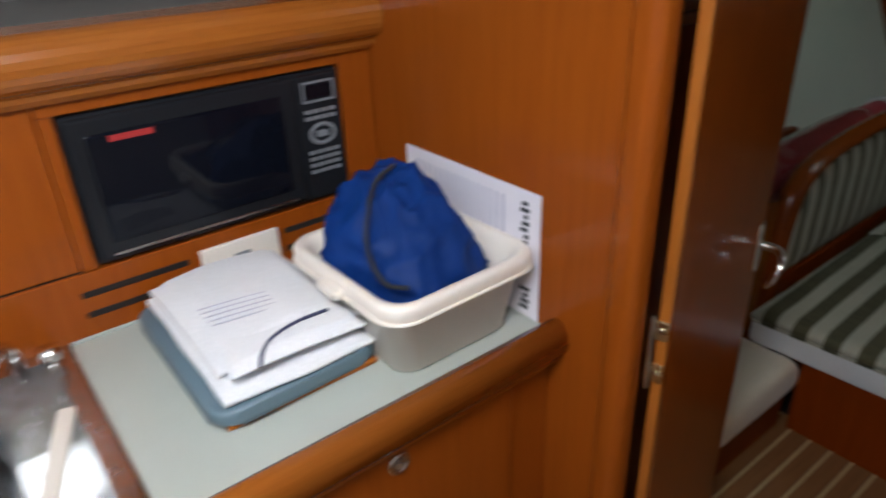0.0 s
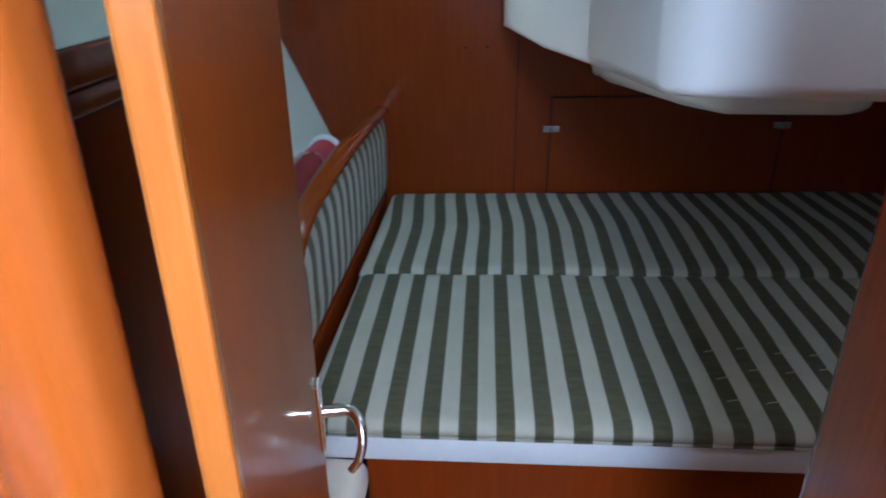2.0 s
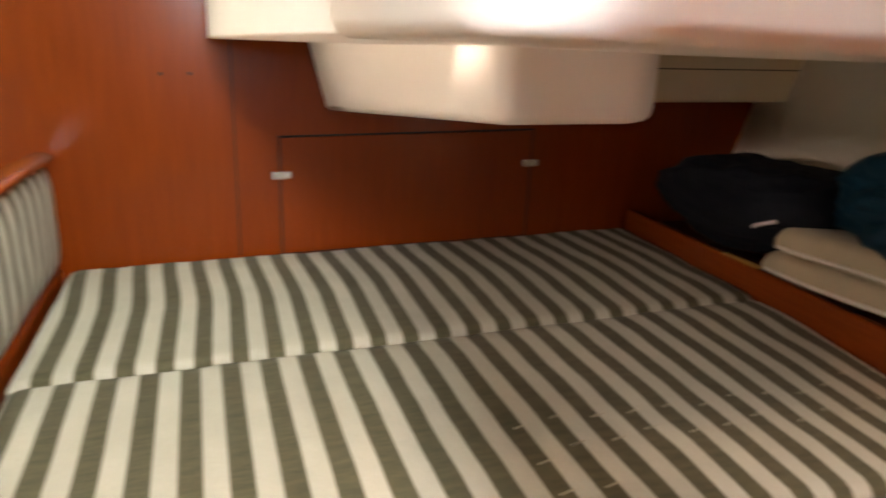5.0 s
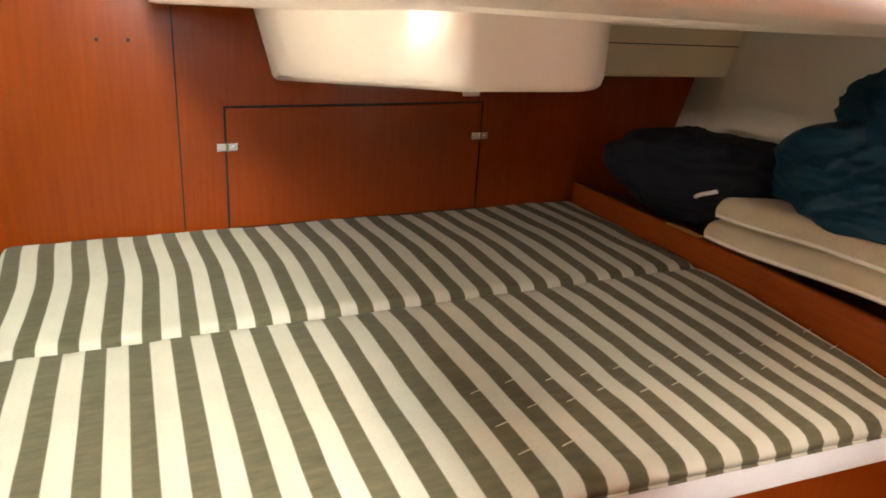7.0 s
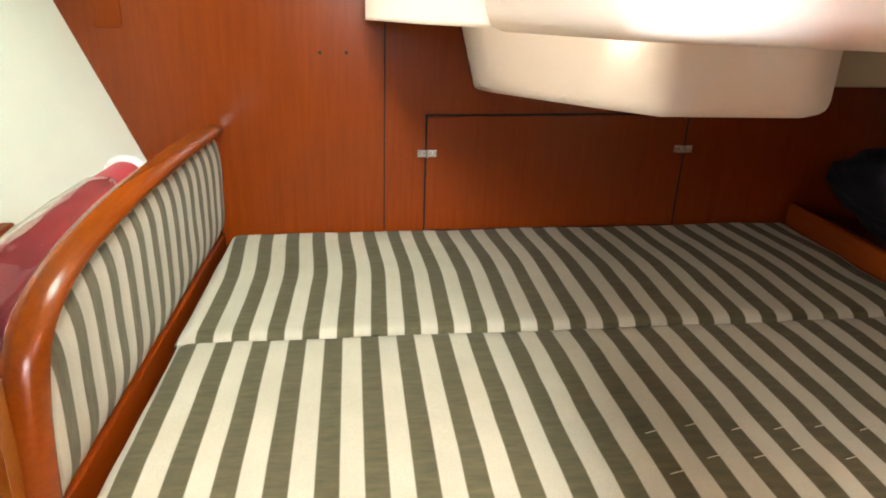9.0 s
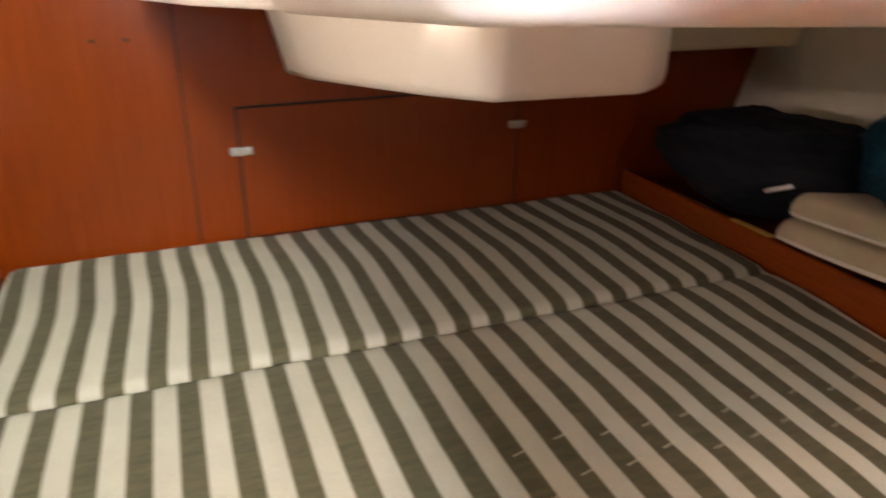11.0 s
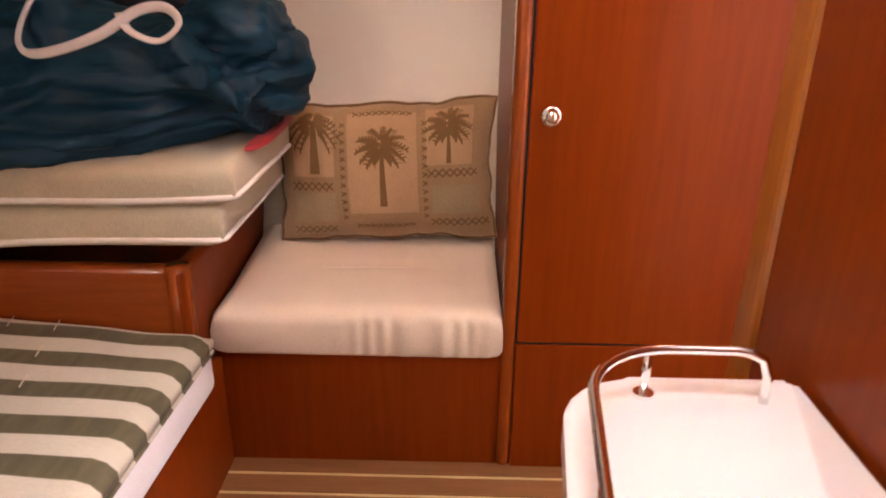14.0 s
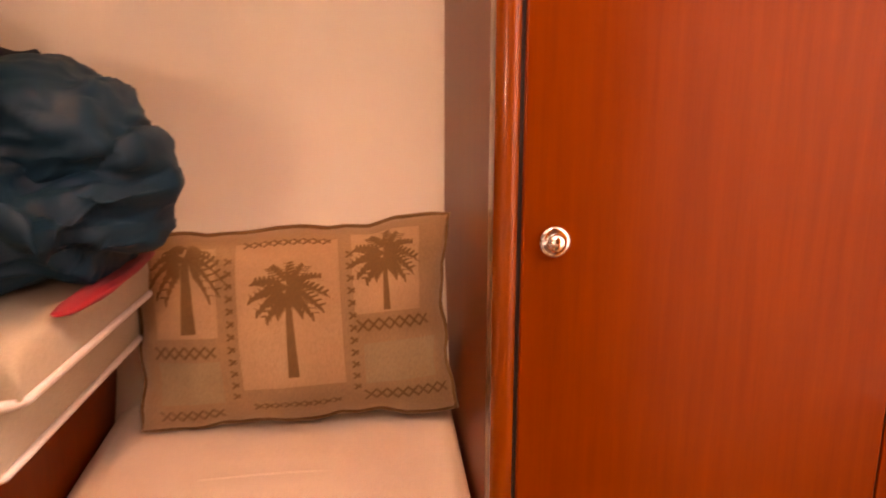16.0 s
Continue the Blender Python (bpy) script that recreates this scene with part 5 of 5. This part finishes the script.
bd = thing("chopping_board", "thin varnished wooden board on the worktop", "board", at=(-0.1, -0.95, CT))
part("board", box((-0.262, -1.072, CT + 0.0005), (0.078, -0.830, CT + 0.010), 0.004), SOLID_LONG, bd)
tr = thing("storage_tray", "slate blue plastic tray lid lying on the board", "tray", at=(-0.1, -0.95, CT + 0.011))
outl = rounded_outline([(-0.278, -1.088), (0.088, -1.088), (0.078, -0.822), (-0.278, -0.822)], (0.035,) * 4, 6)
bm = prism([(p.x, p.y) for p in outl], CT + 0.0105, CT + 0.036)
bmesh.ops.bevel(bm, geom=[e for e in bm.edges if abs(e.verts[0].co.z - e.verts[1].co.z) < 1e-4], offset=0.008, segments=3, profile=0.5, affect="EDGES")
part("lid", bm, SLATE, tr, "", True)
tw = thing("folded_towel", "white folded cotton cloth with a navy edge line", "towel", at=(-0.1, -0.95, CT + 0.037))
def draped(lo, hi, rnd, seed, amp):
    bm = cushion(lo, hi, 0.006, rnd, (26, 20), amp, seed)
    for v in bm.verts:
        v.co.z += 0.010 * noise.noise((v.co.x * 7, v.co.y * 6, seed)) - 0.03 * max(0.0, v.co.x + 0.02) * (v.co.z > lo[2] + 0.008)
        v.co.x += 0.006 * noise.noise((v.co.y * 9, seed, 1))
        v.co.y += 0.006 * noise.noise((v.co.x * 8, 3, seed))
    return bm


part("lower_fold", draped((-0.262, -1.066, CT + 0.036), (0.078, -0.830, CT + 0.062), 0.022, 40, 0.004), TOWEL, tw, "", True)
part("upper_fold", draped((-0.255, -1.058, CT + 0.058), (0.040, -0.838, CT + 0.090), 0.026, 47, 0.005), TOWEL, tw, "", True)
bm = draped((-0.020, -1.050, CT + 0.070), (0.074, -0.842, CT + 0.088), 0.016, 61, 0.006)
part("top_fold", bm, TOWEL, tw, "", True)
part("edge_line", tube(smooth_line([(0.078, -1.012, CT + 0.082), (0.062, -1.00, CT + 0.0925), (0.042, -0.975, CT + 0.0955), (0.030, -0.93, CT + 0.0965), (0.030, -0.88, CT + 0.0960)]), 0.0028, 6), NAVYLINE, tw, "navy stitched line", True)
for k in range(5):
    part("stripe", tube(smooth_line([(-0.10 + 0.014 * k, -1.030, CT + 0.0955), (-0.09 + 0.014 * k, -0.985, CT + 0.0975), (-0.08 + 0.014 * k, -0.930, CT + 0.0975)]), 0.0011, 5), FAINT, tw, "thin grey woven line")

# stainless sink with dishes beyond the worktop
sk = thing("sink", "stainless steel sink set into the galley", "sink", at=(-0.05, -1.45, CT))
part("rim", ring_between(*[[Vector((x, y, z)) for x, y in ((0.185 - g, -1.193 - g), (GX + g, -1.193 - g), (GX + g, -1.72 + g), (0.185 - g, -1.72 + g))] for g, z in ((0.0, 0.835), (0.0, CT + 0.004), (0.030, CT + 0.004), (0.036, 0.70))]), STEEL, sk, "", False)
part("bowl_floor", box((GX + 0.03, -1.69, 0.69), (0.155, -1.22, 0.70)), STEEL, sk)
pot = thing("kettle", "shiny steel kettle in the sink", "kettle", at=(-0.12, -1.42, 0.70))
bm = bmesh.new()
prof = [(0.0, 0.70), (0.095, 0.702), (0.105, 0.72), (0.105, 0.80), (0.092, 0.85), (0.06, 0.885), (0.03, 0.892), (0.0, 0.894)]
ringsv = [[bm.verts.new((-0.12 + r * math.cos(a), -1.42 + r * math.sin(a), z)) for a in np.linspace(0, 2 * math.pi, 33)[:-1]] for r, z in prof[1:-1]]
for r in range(len(ringsv) - 1):
    for k in range(32):
        bm.faces.new((ringsv[r][k], ringsv[r][(k + 1) % 32], ringsv[r + 1][(k + 1) % 32], ringsv[r + 1][k]))
bm.faces.new(ringsv[0][::-1]), bm.faces.new(ringsv[-1])
part("body", bm, CHROME, pot, "", True)
part("handle", tube(smooth_line([(-0.19, -1.42, 0.86), (-0.16, -1.42, 0.95), (-0.10, -1.42, 0.97), (-0.05, -1.42, 0.93), (-0.04, -1.42, 0.87)]), 0.008, 8), STEEL, pot, "bent steel handle", True)
tap = thing("galley_tap", "chrome mixer tap behind the sink", "tap", at=(-0.24, -1.30, CT))
part("spout", tube(smooth_line([(-0.245, -1.27, CT), (-0.245, -1.27, CT + 0.05), (-0.22, -1.285, CT + 0.075), (-0.16, -1.315, CT + 0.07), (-0.10, -1.345, CT + 0.055)]), 0.012, 12), CHROME, tap, "", True)
part("knob", tube([(-0.245, -1.225, CT), (-0.245, -1.225, CT + 0.04)], 0.016, 14), CHROME, tap, "", True)
kn = thing("table_knife", "pale handled knife lying across the sink", "knife", at=(-0.06, -1.30, CT))
bm = box((-0.012, -0.095, 0), (0.012, 0.095, 0.010), 0.003)
bmesh.ops.transform(bm, matrix=Matrix.Translation((-0.02, -1.262, CT + 0.005)) @ Matrix.Rotation(radians(72), 4, "Z"), verts=bm.verts)
part("handle", bm, PLASTIC, kn)
for gx, gy, r in ((0.04, -1.46, 0.036), (0.07, -1.36, 0.032)):
    gl = thing("steel_cup", "small shiny steel cup in the sink", "cup", "cups in the sink", (gx, gy, 0.70))
    bm = bmesh.new()
    rr = [[bm.verts.new((gx + q * math.cos(a), gy + q * math.sin(a), z)) for a in np.linspace(0, 2 * math.pi, 25)[:-1]] for q, z in ((r * 0.8, 0.70), (r, 0.79), (r * 0.95, 0.79), (r * 0.76, 0.705))]
    for a in range(3):
        for k in range(24):
            bm.faces.new((rr[a][k], rr[a][(k + 1) % 24], rr[a + 1][(k + 1) % 24], rr[a + 1][k]))
    bm.faces.new(rr[0][::-1]), bm.faces.new(rr[-1])
    part("cup", bm, CHROME, gl, "", True)

# saloon shell behind the camera
structure("ceiling_saloon", box((-0.78, -3.6, 1.95), (0.9, -0.56, 2.0)), LINER, "cream saloon headliner")
structure("ceiling_companionway", box((0.9, -3.6, 2.25), (2.4, -0.42, 2.3)), GELCOAT, "white companionway top")
structure("wall_saloon_fwd", box((-0.78, -3.65, 0), (2.4, -3.6, 2.3)), VENEER, "varnished cherry saloon bulkhead")
structure("wall_companionway", box((1.20, -3.6, 0), (1.24, -0.42, 2.3)), GELCOAT, "white companionway side")
for lx, ly in ((0.80, -1.30), (0.62, -2.05)):
    dl = thing("downlight", "round chrome ceiling downlight, lit", "light", "saloon downlights", (min(lx, 0.86), ly, 1.93))
    part("bezel", tube([(min(lx, 0.86) + 0.036 * math.cos(a), ly + 0.036 * math.sin(a), 1.945) for a in np.linspace(0, 2 * math.pi, 25)[:-1]], 0.006, 8, True), CHROME, dl, "", True)
    part("lens", tube([(min(lx, 0.86), ly, 1.944), (min(lx, 0.86), ly, 1.949)], 0.030, 20), GLOW, dl, "warm glowing lens")

# ---- cabin sole: teak planks with pale inlay strips ----
sole = tagged(new("floor"), "teak and holly striped cabin sole", "", "", "structure")
teak_mesh = bpy.data.meshes.new("teak_plank")
bm = box((0.0, -1.9, -0.012), (0.0505, 0.56, 0.0), 0.0008, 1)
bm.to_mesh(teak_mesh), bm.free()
teak_mesh.materials.append(TEAK)
holly_mesh = bpy.data.meshes.new("holly_strip")
bm = box((0.0, -1.9, -0.012), (0.0065, 0.56, 0.0), 0.0004, 1)
bm.to_mesh(holly_mesh), bm.free()
holly_mesh.materials.append(HOLLY)
for k in range(50):
    x = -0.75 + k * 0.060
    a, b = new("teak_plank", teak_mesh), new("holly_strip", holly_mesh)
    a.location, b.location = (x, 0, FLOOR), (x + 0.0520, 0, FLOOR - 0.0004)
    a.parent = b.parent = sole
